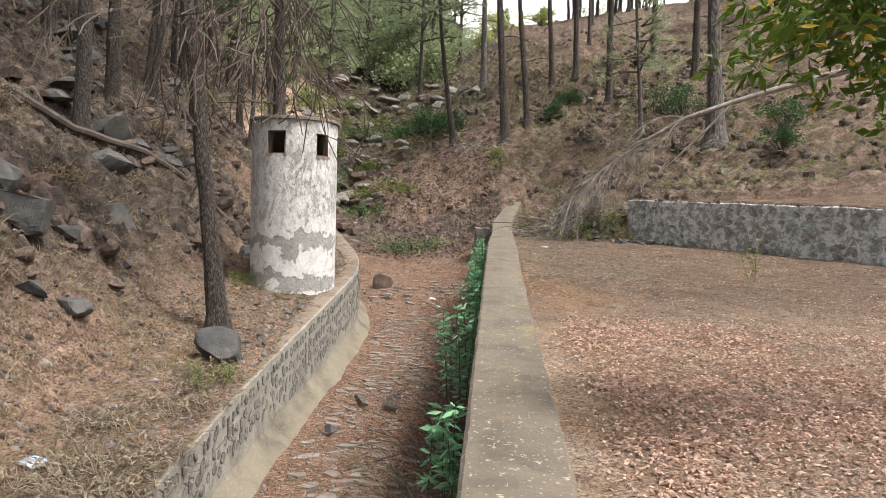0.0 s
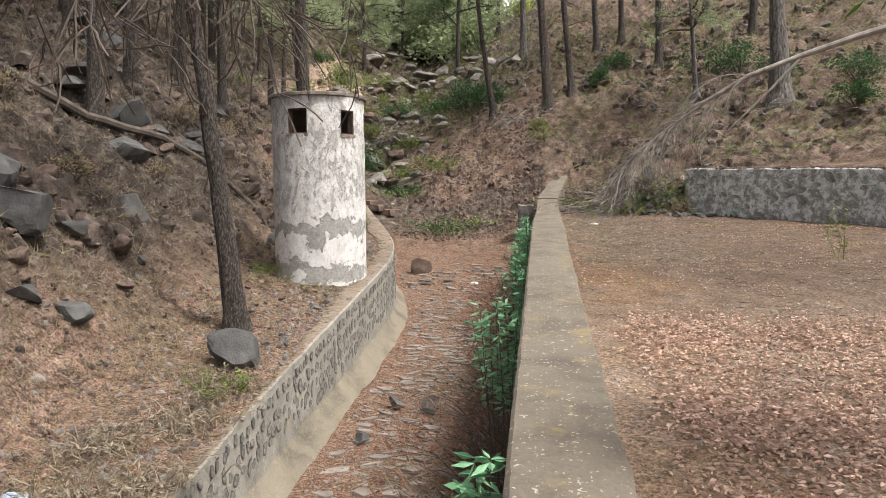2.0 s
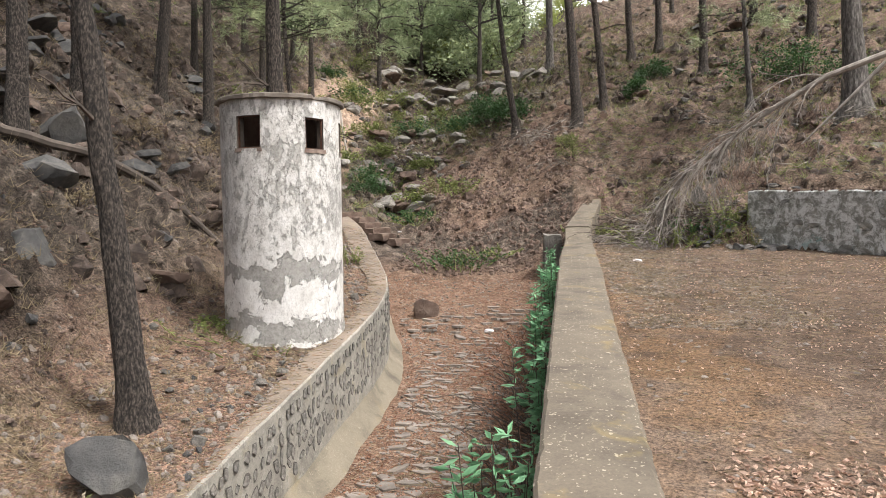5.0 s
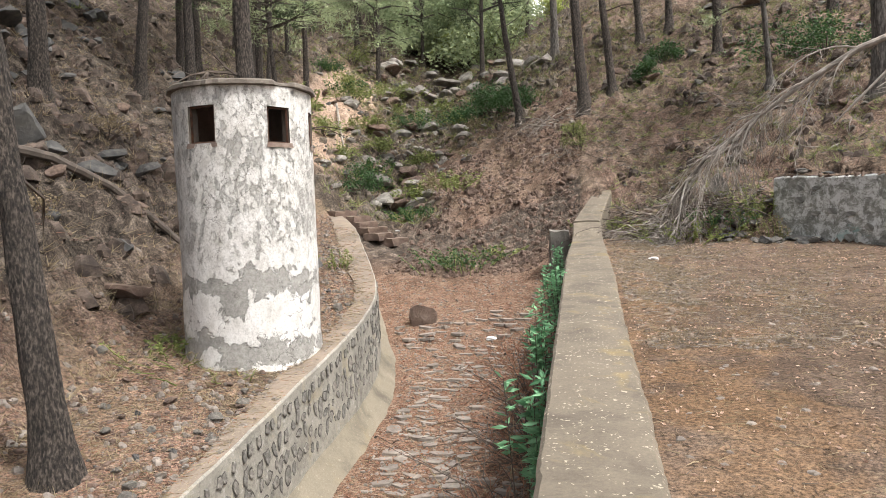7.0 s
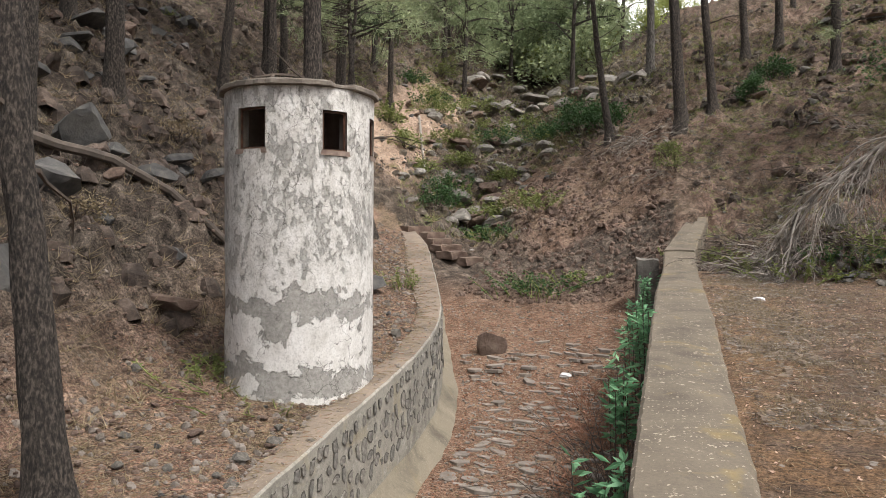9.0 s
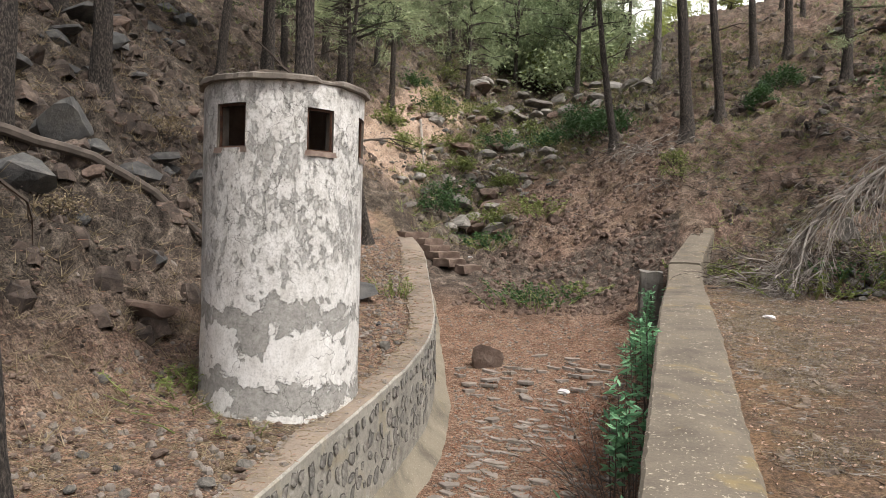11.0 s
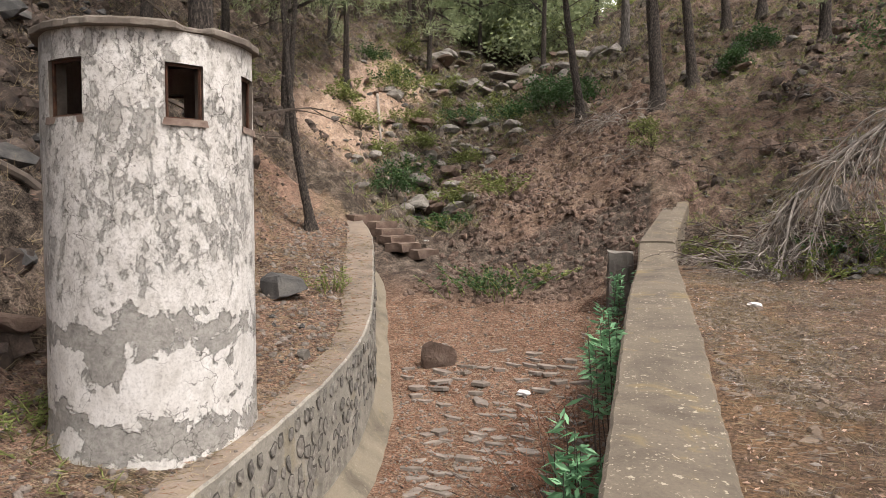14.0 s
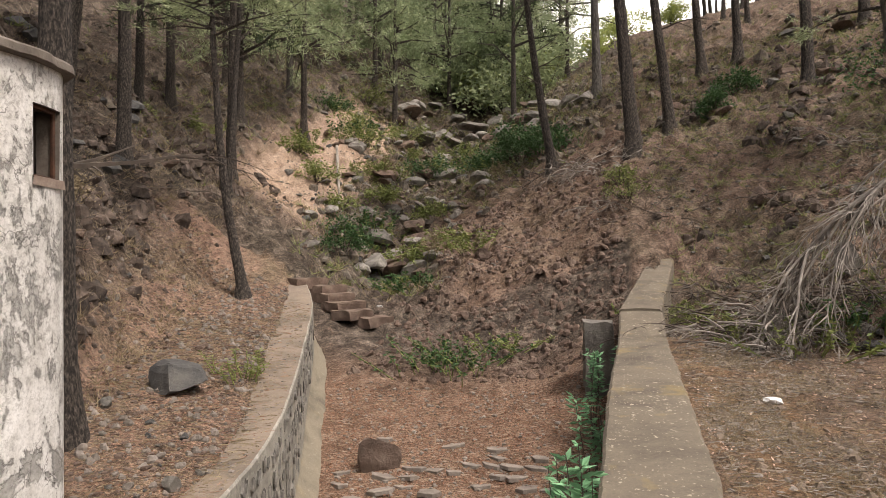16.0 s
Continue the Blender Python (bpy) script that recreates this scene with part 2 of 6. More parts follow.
def plaster_material():
    """Whitewashed plaster, flaked off in sheets down to the grey render."""
    m, n, l, s = nodes_of("peeling_plaster")
    co = n.new("ShaderNodeTexCoord").outputs["Object"]
    xyz = n.new("ShaderNodeSeparateXYZ")
    l.new(co, xyz.inputs[0])
    stretched = n.new("ShaderNodeMapping")
    stretched.inputs["Scale"].default_value = (1, 1, 0.55)
    l.new(co, stretched.inputs["Vector"])
    flake = noise_node(n, l, stretched.outputs["Vector"], 9.5, 12, 0.76, 0.25)
    wide = noise_node(n, l, co, 1.3, 4, 0.5, 0.5)
    edge = noise_node(n, l, co, 6.5, 10, 0.7, 0.4)
    rim = noise_node(n, l, co, 2.2, 5, 0.55, 0.4)

    # the two belts low on the wall where the coat has come off whole
    def belt(z, half):
        bentz = maths(n, l, "ADD", xyz.outputs[2], maths(n, l, "MULTIPLY", maths(n, l, "SUBTRACT", wide, 0.5), 0.9))
        bentz = maths(n, l, "ADD", bentz, maths(n, l, "MULTIPLY", maths(n, l, "SUBTRACT", rim, 0.5), 0.4))
        off = maths(n, l, "ABSOLUTE", maths(n, l, "SUBTRACT", bentz, z))
        d = maths(n, l, "SUBTRACT", 1.0, maths(n, l, "DIVIDE", off, half))
        return ramp(n, l, maths(n, l, "ADD", d, maths(n, l, "MULTIPLY", maths(n, l, "SUBTRACT", edge, 0.5), 3.4)), grey(0.14, 0.24))
    torn = ramp(n, l, noise_node(n, l, co, 1.9, 8, 0.65, 0.4), grey(0.415, 0.44))
    low = maths(n, l, "MAXIMUM", maths(n, l, "MULTIPLY", belt(1.02, 0.17), torn), maths(n, l, "MULTIPLY", belt(0.37, 0.19), ramp(n, l, noise_node(n, l, co, 3.1, 7, 0.6, 0.4), grey(0.4, 0.43))))
    above = n.new("ShaderNodeMapRange")
    above.inputs["From Min"].default_value, above.inputs["From Max"].default_value = 0.85, 1.6
    l.new(xyz.outputs[2], above.inputs["Value"])
    worn = maths(n, l, "ADD", maths(n, l, "ADD", flake, maths(n, l, "MULTIPLY", maths(n, l, "SUBTRACT", wide, 0.5), 0.35)), maths(n, l, "SUBTRACT", maths(n, l, "MULTIPLY", above.outputs[0], 0.15), 0.13))
    bare = maths(n, l, "MAXIMUM", low, maths(n, l, "MULTIPLY", ramp(n, l, worn, grey(0.55, 0.6)), 0.55))
    thin = ramp(n, l, worn, grey(0.44, 0.58))
    stain = noise_node(n, l, stretched.outputs["Vector"], 9, 6, 0.7)
    white = ramp(n, l, stain, [(0.3, (0.5, 0.485, 0.455)), (0.5, (0.66, 0.65, 0.625)), (0.7, (0.77, 0.765, 0.75))])
    white = mix(n, l, maths(n, l, "MULTIPLY", thin, 0.45), white, (0.37, 0.36, 0.33))
    g = ramp(n, l, noise_node(n, l, co, 14, 7, 0.75), [(0.3, (0.2, 0.195, 0.182)), (0.5, (0.31, 0.3, 0.28)), (0.7, (0.43, 0.42, 0.395))])
    chips = noise_node(n, l, co, 21, 9, 0.75, 0.5)
    white = mix(n, l, maths(n, l, "MULTIPLY", maths(n, l, "MULTIPLY", ramp(n, l, chips, grey(0.53, 0.57)), above.outputs[0]), 0.55), white, (0.29, 0.28, 0.25))
    c = mix(n, l, bare, white, g)
    rain = n.new("ShaderNodeMapping")
    rain.inputs["Scale"].default_value = (9, 9, 0.5)
    l.new(co, rain.inputs["Vector"])
    c = mix(n, l, maths(n, l, "MULTIPLY", ramp(n, l, noise_node(n, l, rain.outputs["Vector"], 1.0, 5, 0.6), grey(0.55, 0.72)), maths(n, l, "MULTIPLY", above.outputs[0], 0.35)), c, (0.27, 0.26, 0.225))
    c = mix(n, l, 0.6, c, ramp(n, l, noise_node(n, l, co, 48, 6, 0.75), [(0.34, (0.55, 0.54, 0.53)), (0.5, (1.06, 1.06, 1.05)), (0.7, (1.22, 1.21, 1.2))]), "MULTIPLY")
    bent = n.new("ShaderNodeVectorMath")
    bent.operation = "ADD"
    warp = n.new("ShaderNodeTexNoise")
    warp.inputs["Scale"].default_value, warp.inputs["Detail"].default_value = 3.2, 6
    l.new(co, warp.inputs["Vector"])
    l.new(co, bent.inputs[0])
    l.new(warp.outputs["Color"], bent.inputs[1])
    cell = n.new("ShaderNodeTexVoronoi")
    cell.feature = "DISTANCE_TO_EDGE"
    cell.inputs["Scale"].default_value = 2.6
    l.new(bent.outputs[0], cell.inputs["Vector"])
    line = maths(n, l, "MULTIPLY", ramp(n, l, cell.outputs["Distance"], [(0.006, (1, 1, 1)), (0.018, (0, 0, 0))]), ramp(n, l, noise_node(n, l, co, 2.3, 3), grey(0.46, 0.56)))
    c = mix(n, l, maths(n, l, "MULTIPLY", line, 0.75), c, (0.09, 0.085, 0.075))
    l.new(c, s.inputs["Base Color"])
    s.inputs["Roughness"].default_value = 0.9
    k = relief(n, l, s, maths(n, l, "SUBTRACT", 1.0, bare), 0.9, 0.016)
    relief(n, l, s, noise_node(n, l, co, 60, 6, 0.7), 0.35, 0.004, k)
    return m


M_GROUND = ground_material()
M_CONCRETE = concrete_material("weathered_concrete", (0.148, 0.125, 0.095), 0.95)
M_CEMENT = concrete_material("rough_cement", (0.3, 0.285, 0.248), 0.5, 0.38)
M_COPING = concrete_material("dusty_coping", (0.235, 0.19, 0.15), 0.3)
M_FILLET = concrete_material("sandy_cement", (0.195, 0.172, 0.13), 0.3)


def flaked_paint():
    """Grey render with remains of pale paint and dark moss stains."""
    m, n, l, s = nodes_of("flaked_paint")
    co = n.new("ShaderNodeNewGeometry").outputs["Position"]
    g = ramp(n, l, noise_node(n, l, co, 9, 9, 0.78), [(0.3, (0.1, 0.105, 0.092)), (0.5, (0.25, 0.255, 0.23)), (0.7, (0.42, 0.42, 0.39))])
    c = mix(n, l, ramp(n, l, noise_node(n, l, co, 5.5, 11, 0.78, 0.4), grey(0.46, 0.55)), g, (0.64, 0.66, 0.645))
    c = mix(n, l, maths(n, l, "MULTIPLY", ramp(n, l, noise_node(n, l, co, 4.5, 10, 0.78, 0.5), grey(0.52, 0.64)), 0.6), c, (0.13, 0.135, 0.1))
    c = mix(n, l, maths(n, l, "MULTIPLY", ramp(n, l, noise_node(n, l, co, 1.2, 9, 0.7, 0.4), grey(0.6, 0.66)), 0.6), c, (0.22, 0.4, 0.37))
    l.new(c, s.inputs["Base Color"])
    s.inputs["Roughness"].default_value = 0.9
    relief(n, l, s, noise_node(n, l, co, 18, 7, 0.7), 0.7, 0.02)
    return m


M_GREYWALL = flaked_paint()
M_PLASTER = plaster_material()
M_ROOF = plain("grey_slab", [(0.3, (0.085, 0.07, 0.058)), (0.55, (0.18, 0.155, 0.13)), (0.8, (0.33, 0.3, 0.26))], 4, 0.92, 0.6, 0.02)
M_RUST = plain("rusty_steel", [(0.3, (0.05, 0.028, 0.02)), (0.6, (0.12, 0.055, 0.032)), (0.8, (0.2, 0.1, 0.06))], 12, 0.8, 0.4, 0.004, metal=0.3)
M_BRICK = plain("red_brick_edge", [(0.3, (0.2, 0.14, 0.115)), (0.7, (0.38, 0.31, 0.26))], 9, 0.9, 0.5, 0.01)
M_STONE = plain("grey_stone", [(0.25, (0.075, 0.07, 0.063)), (0.5, (0.155, 0.145, 0.13)), (0.75, (0.25, 0.235, 0.205))], 3, 0.9, 0.7, 0.03)
M_DARKROCK = plain("dark_slate", [(0.25, (0.04, 0.04, 0.042)), (0.5, (0.092, 0.092, 0.09)), (0.78, (0.19, 0.18, 0.16))], 2.2, 0.85, 0.7, 0.03)
M_BROWNROCK = plain("brown_rock", [(0.25, (0.07, 0.05, 0.038)), (0.5, (0.16, 0.11, 0.085)), (0.75, (0.26, 0.2, 0.16))], 3, 0.92, 0.7, 0.03)
M_PALEROCK = plain("pale_rock", [(0.3, (0.13, 0.118, 0.105)), (0.5, (0.29, 0.27, 0.24)), (0.75, (0.46, 0.44, 0.40))], 1.8, 0.9, 0.7, 0.05)
M_PAVE = plain("paving_stone", [(0.25, (0.14, 0.118, 0.1)), (0.5, (0.235, 0.205, 0.178)), (0.78, (0.38, 0.345, 0.305))], 5, 0.92, 0.6, 0.02, place=True)
M_BARK = plain("pine_bark", [(0.36, (0.014, 0.012, 0.01)), (0.5, (0.06, 0.049, 0.041)), (0.66, (0.185, 0.155, 0.13))], 46, 0.95, 1.0, 0.04, fine=4, stretch=(1, 1, 0.4))
M_GREYBARK = plain("grey_bark", [(0.3, (0.045, 0.041, 0.037)), (0.5, (0.14, 0.127, 0.113)), (0.7, (0.31, 0.29, 0.265))], 22, 0.95, 1.0, 0.04, fine=4, stretch=(1, 1, 0.3))
M_DEADWOOD = plain("bleached_twigs", [(0.3, (0.17, 0.15, 0.13)), (0.55, (0.33, 0.30, 0.265)), (0.75, (0.5, 0.47, 0.43))], 4, 0.9, 0.5, 0.005)
M_DARKTWIG = plain("dark_twigs", [(0.3, (0.06, 0.048, 0.04)), (0.6, (0.13, 0.105, 0.085)), (0.8, (0.21, 0.175, 0.145))], 4, 0.9, 0.5, 0.005)
M_DRY = leafy("dry_grass", (0.14, 0.108, 0.065), (0.36, 0.295, 0.19), 0.85)
M_HAY = leafy("grey_hay", (0.12, 0.098, 0.07), (0.4, 0.34, 0.25), 0.85)
M_REDSTALK = leafy("red_stalks", (0.14, 0.065, 0.043), (0.4, 0.225, 0.15), 0.8)
M_LITTER = leafy("fallen_leaves", (0.13, 0.075, 0.052), (0.78, 0.58, 0.46), 0.75)
M_NEEDLE = leafy("pine_needles", (0.018, 0.032, 0.016), (0.075, 0.105, 0.045))
# needle colour lightened to stand for haze and sun on the farther pines
M_NEEDLE2 = leafy("haze_paled_needles", (0.14, 0.19, 0.105), (0.46, 0.53, 0.3))
M_BUSH = leafy("dark_bush_leaves", (0.022, 0.055, 0.022), (0.08, 0.16, 0.055))
M_WEED = leafy("blue_green_weed", (0.06, 0.16, 0.08), (0.27, 0.52, 0.29))
M_SCRUB = leafy("scrub_leaves", (0.08, 0.12, 0.035), (0.29, 0.33, 0.11))
M_LEAF = leafy("broad_green_leaves", (0.02, 0.05, 0.01), (0.15, 0.24, 0.03), 0.4)
M_YELLOW = leafy("yellow_leaves", (0.4, 0.28, 0.03), (0.62, 0.46, 0.06), 0.45)
# two greens paled in colour for the sunlit haze up the ravine
M_FAR = leafy("haze_lit_foliage", (0.17, 0.23, 0.06), (0.55, 0.6, 0.2))
M_MIDGREEN = leafy("haze_green_foliage", (0.09, 0.125, 0.07), (0.35, 0.43, 0.24))
M_PAPER = plain("white_litter", [(0.3, (0.6, 0.6, 0.6)), (0.7, (0.8, 0.8, 0.8))], 8, 0.6, 0.3, 0.01)
M_BLUEPAPER = plain("blue_litter", [(0.4, (0.25, 0.36, 0.5)), (0.6, (0.7, 0.72, 0.74))], 9, 0.6, 0.3, 0.01)
M_SUNKEN = plain("sunken_stone", [(0.25, (0.13, 0.1, 0.078)), (0.5, (0.2, 0.155, 0.118)), (0.78, (0.3, 0.25, 0.2))], 4, 0.94, 0.6, 0.02, place=True)
M_REVEAL = plain("dark_brown_reveal", [(0.3, (0.09, 0.075, 0.062)), (0.7, (0.19, 0.165, 0.14))], 9, 0.95, 0.4, 0.01)
M_DARKIN = plain("bare_inner_render", [(0.3, (0.48, 0.42, 0.38)), (0.7, (0.66, 0.6, 0.55))], 5, 0.95, 0.4, 0.01)


M_SKYSHEET, _n, _l, _s = nodes_of("bright_overcast_sky")
_s.inputs["Base Color"].default_value = (0.9, 0.9, 0.9, 1)
_s.inputs["Emission Color"].default_value = (1.0, 1.0, 1.0, 1)
_s.inputs["Emission Strength"].default_value = 0.95


# ---- building tools ----
class Geo:
    """Collects points and faces for one mesh."""

    def __init__(self):
        self.v, self.f = [], []

    def add(self, verts, faces):
        k = len(self.v)
        self.v += [tuple(p) for p in verts]
        self.f += [tuple(i + k for i in q) for q in faces]

    def tube(self, pts, radii, sides=6, cap=True):
        pts = [Vector(p) for p in pts]
        rings = []
        side = None
        for i, p in enumerate(pts):
            way = (pts[min(i + 1, len(pts) - 1)] - pts[max(i - 1, 0)]).normalized()
            if side is None:
                side = way.orthogonal().normalized()
            side = (side - way * side.dot(way)).normalized()
            up = way.cross(side)
            rings.append([p + (side * math.cos(a) + up * math.sin(a)) * radii[i] for a in (2 * math.pi * j / sides for j in range(sides))])
        verts = [q for r in rings for q in r]
        faces = [(i * sides + j, i * sides + (j + 1) % sides, (i + 1) * sides + (j + 1) % sides, (i + 1) * sides + j) for i in range(len(pts) - 1) for j in range(sides)]
        if cap:
            faces += [tuple(range(sides - 1, -1, -1)), tuple((len(pts) - 1) * sides + j for j in range(sides))]
        self.add(verts, faces)

    def leaf(self, p, way, length, width, fold=0.25, rnd=random):
        """A pointed leaf, folded along its rib."""
        p, way = Vector(p), Vector(way).normalized()
        side = way.orthogonal().normalized()
        side.rotate(Matrix.Rotation(rnd.uniform(0, 6.28), 3, way))
        up = way.cross(side)
        mid = p + way * length * 0.45 - up * width * fold
        self.add([p, mid + side * width / 2 + up * width * fold, p + way * length, mid - side * width / 2 + up * width * fold, mid], [(0, 4, 2, 1), (0, 3, 2, 4)])

    def blade(self, p, way, length, width, rnd=random):
        p, way = Vector(p), Vector(way).normalized()
        side = way.orthogonal().normalized()
        side.rotate(Matrix.Rotation(rnd.uniform(0, 6.28), 3, way))
        self.add([p - side * width / 2, p + side * width / 2, p + way * length], [(0, 1, 2)])

    def mesh(self, name, material, flat=True):
        me = bpy.data.meshes.new(name)
        me.from_pydata(self.v, [], self.f)
        me.materials.append(material)
        if not flat:
            me.polygons.foreach_set("use_smooth", [True] * len(me.polygons))
        me.update()
        return me


def thing(name, label, category, at=(0, 0, 0), mesh=None, group="", kind="", turn=0.0):
    ob = new(name, mesh)
    ob.matrix_basis = pose(*at, 0, 0, turn)
    return tagged(ob, label, category, group, kind)


def part(name, geo, material, parent, label="", flat=True):
    me = geo.mesh(name, material, flat) if isinstance(geo, Geo) else geo
    ob = new(name, me)
    ob.parent = parent
    return tagged(ob, label)


def wobble(x, y, z=0.0, octaves=4):
    return noise.fractal(Vector((x, y, z)), 0.9, 2.0, octaves)


# ---- shape of the land ----
def lerp_table(v, table):
    """Piecewise linear, with straight ends."""
    if v <= table[0][0]:
        (a, fa), (b, fb) = table[0], table[1]
    else:
        (a, fa), (b, fb) = table[-2], table[-1]
        for p, q in zip(table, table[1:]):
            if v <= q[0]:
                (a, fa), (b, fb) = p, q
                break
    return fa + (fb - fa) * (v - a) / (b - a)


def smooth(v, a, b):
    s = min(1.0, max(0.0, (v - a) / (b - a)))
    return s * s * (3 - 2 * s)


# bed of the ravine, left wall of the channel, valley axis
BED = [(-14, -3.6), (-4, -2.85), (3, -2.1), (11, -1.05), (14.6, 0.05), (18, 0.8), (22, 2.0), (37, 8.2), (60, 16.5), (110, 30), (220, 33)]
AXIS = [(12, -1.6), (14, -2.4), (18, -4.6), (22, -6.1), (37, -6.9), (60, -6.5), (130, -2)]
LEFT_X = [(-14, -2.6), (-4, -2.85), (2, -2.9), (6, -2.76), (8, -2.72), (9.5, -2.95), (11, -3.5), (13, -4.3), (15, -5.1), (17.4, -6.45), (19, -7.4)]
LEFT_Z = [(-14, -3.1), (-4, -1.95), (2, -1.02), (6, -0.37), (9, 0.1), (13, 0.75), (17.4, 1.6), (20, 2.2)]
WALL_L, WALL_R = 0.07, 0.64


def left_t(y):
    """Width of the left wall's coping that lies bare."""
    return 0.08 + 0.24 * smooth(y, 2.2, 5.5) + 0.24 * smooth(y, 8, 13)


def wall_z(y):
    return 0.09 + 0.058 * y


def terrace(x, y):
    return -0.06 + 0.058 * y + 0.01 * (x - 0.6)


def bank(x, y):
    """Ground left of the channel: a shelf behind the wall, then the steep slope."""
    d = lerp_table(y, LEFT_X) - left_t(y) - x
    shelf = lerp_table(y, LEFT_Z) - 0.035 + 0.10 * d + 0.05 * smooth(d, 0.0, 0.4)
    toe = lerp_table(y, [(-14, 1.2), (2, 1.45), (4, 1.9), (7, 2.2), (12, 1.6), (16, 1.2), (20, 0.3)])
    rise = max(0.0, d - toe)
    return shelf + 0.70 * rise * smooth(rise, -0.3, 0.8) - 0.004 * max(0.0, rise - 12) ** 2 * (rise < 60)


def ravine(x, y):
    d = x - lerp_table(y, AXIS)
    z = lerp_table(y, BED)
    w = 0.9
    flat = (d * d + w * w) ** 0.5 - w
    if d > 0:
        return z + 0.50 * flat - 0.0016 * max(0, d - 8) ** 2 * (d < 80)
    return z + 0.74 * flat - 0.003 * max(0, -d - 14) ** 2 * (d > -60)


def hill(x, y):
    u = (x - 0.24) * 0.5 + (y - 20.5) * 0.866
    u = min(u, 67.0)
    dip = 0.75 * math.exp(-((x - 1.2) ** 2) / 5 - (y - 15.8) ** 2 / 7)
    return 3.9 - dip + 0.55 * u - 0.0045 * max(0, u - 6) ** 2


def far_wall_top(u):
    return 1.83 - 0.035 * u


def behind_far_wall(x, y):
    """Metres behind the line of the far wall, and along it."""
    return (x - 3.9) * 0.753 + (y - 12.4) * 0.657, (x - 3.9) * 0.657 - (y - 12.4) * 0.753


def right_side(x, y):
    """Terrace, its far wall's bank and the hillside."""
    r = max(terrace(x, y), hill(x, y))
    s, u = behind_far_wall(x, y)
    if s > 0.12:
        r = max(r, r + (far_wall_top(u) - 0.01 + 0.26 * s - r) * smooth(u, -0.5, 0.1))
    elif u > 0 and s > -3:
        r = terrace(x, y)
    v = min(ravine(x, y), r) if y > 18 else r
    return r * (1 - smooth(y, 16, 20)) + v * smooth(y, 16, 20)


def left_side(x, y):
    """Channel bed, the bank behind its wall and the ravine."""
    left = lerp_table(y, LEFT_X)
    far = smooth(y, 14.5, 19.0)
    if y < 19 and x < left - max(0.11, left_t(y) - 0.1):
        b = bank(x, y)
        return b * (1 - far) + max(ravine(x, y), b * (1 - far)) * far if y > 14.5 else b
    if y > 13:
        bed = lerp_table(y, BED) + 0.03 * abs(x + 2)
        side = bed + 0.55 * max(0.0, x + 1.1) * smooth(y, 13, 15)
        f = smooth(y, 14.0, 18.5)
        return side * (1 - f) + ravine(x, y) * f
    return lerp_table(y, BED) + 0.03 * abs(x + 1.4)


def height(x, y):
    """The two sides, parted by the wall and running together beyond its end."""
    edge = (WALL_L + WALL_R) / 2 + smooth(y, 13, 17.5) * 0.6
    reach = 1.6 * smooth(y, 16.0, 19.0)
    if abs(x - edge) < reach:
        k = smooth(x, edge - reach, edge + reach)
        return right_side(x, y) * k + left_side(x, y) * (1 - k)
    return right_side(x, y) if x > edge else left_side(x, y)


def roughness_of(x, y):
    """How far the ground heaves, in metres, and the kinds of soil: bed, terrace, rocky."""
    left = lerp_table(y, LEFT_X)
    s, u = behind_far_wall(x, y)
    if x > 0.35 and (max(terrace(x, y), hill(x, y)) <= terrace(x, y) + 0.15 or (s < 0 and u > 0)) and y < 15:
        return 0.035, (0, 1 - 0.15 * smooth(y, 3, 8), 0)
    if x > 0.35:
        return 0.36, (0, 0.2 * smooth(12 - y + x * 0.3, 0, 4), 0.5)
    if y < 17 and x > left - left_t(y) * 0.6:
        return 0.04 + 0.1 * smooth(y, 13, 17), (1 - smooth(y, 14, 16.5), 0, 0.9 * smooth(y, 13.5, 15.5))
    if y < 17:
        d = left - left_t(y) - x
        steep = smooth(d, 1.6, 3.5)
        return 0.03 + 0.42 * steep, (0, 0, 0.95 * steep)
    off = x - lerp_table(y, AXIS)
    # the bare bank, coloured as pale soil brightened by sun
    bare = smooth(-off + 0.5 * wobble(x * 0.5, y * 0.5, 9.0), 1.7, 2.4) * (1 - smooth(-off, 4.2, 5.6)) * smooth(y, 19, 22) * (1 - smooth(y, 31, 35))
    red = smooth(off, 0.7, 1.6) * (1 - smooth(y, 23, 28))
    return 0.45 - 0.12 * red, (0.45 * red, bare, 0.85 - max(0.8 * bare, 0.55 * red))


def land(x, y):
    """Height of the finished ground."""
    a, kinds = roughness_of(x, y)
    z = height(x, y) + a * 0.8 * wobble(x * 0.9, y * 0.9, 3.0) + a * 0.35 * wobble(x * 3.1, y * 3.1, 7.0, 3)
    if a > 0.1:
        z += a * 0.55 * (0.35 - abs(noise.noise(Vector((x * 0.8, y * 0.8, 4.0))))) + a * 0.4 * (0.3 - abs(noise.noise(Vector((x * 2.3, y * 2.3, 8.0)))))
        z += a * 0.3 * (0.25 - abs(noise.noise(Vector((x * 5.2, y * 5.2, 18.0))))) * kinds[2]
        z += a * 0.9 * max(0.0, noise.cell(Vector((x * 1.1 + wobble(x, y) * 0.5, y * 1.1, 0))) - 0.4) * kinds[2]
    return z


def spread(lo, hi, fine, core_lo, core_hi, grow=1.09):
    """Even steps over the core, widening steps beyond it."""
    mid = list(np.arange(core_lo, core_hi, fine))
    out, step, v = [], fine, core_hi
    while v < hi:
        out.append(v)
        step *= grow
        v += step
    low, step, v = [], fine, core_lo - fine
    while v > lo:
        low.append(v)
        step *= grow
        v -= step
    return low[::-1] + mid + out


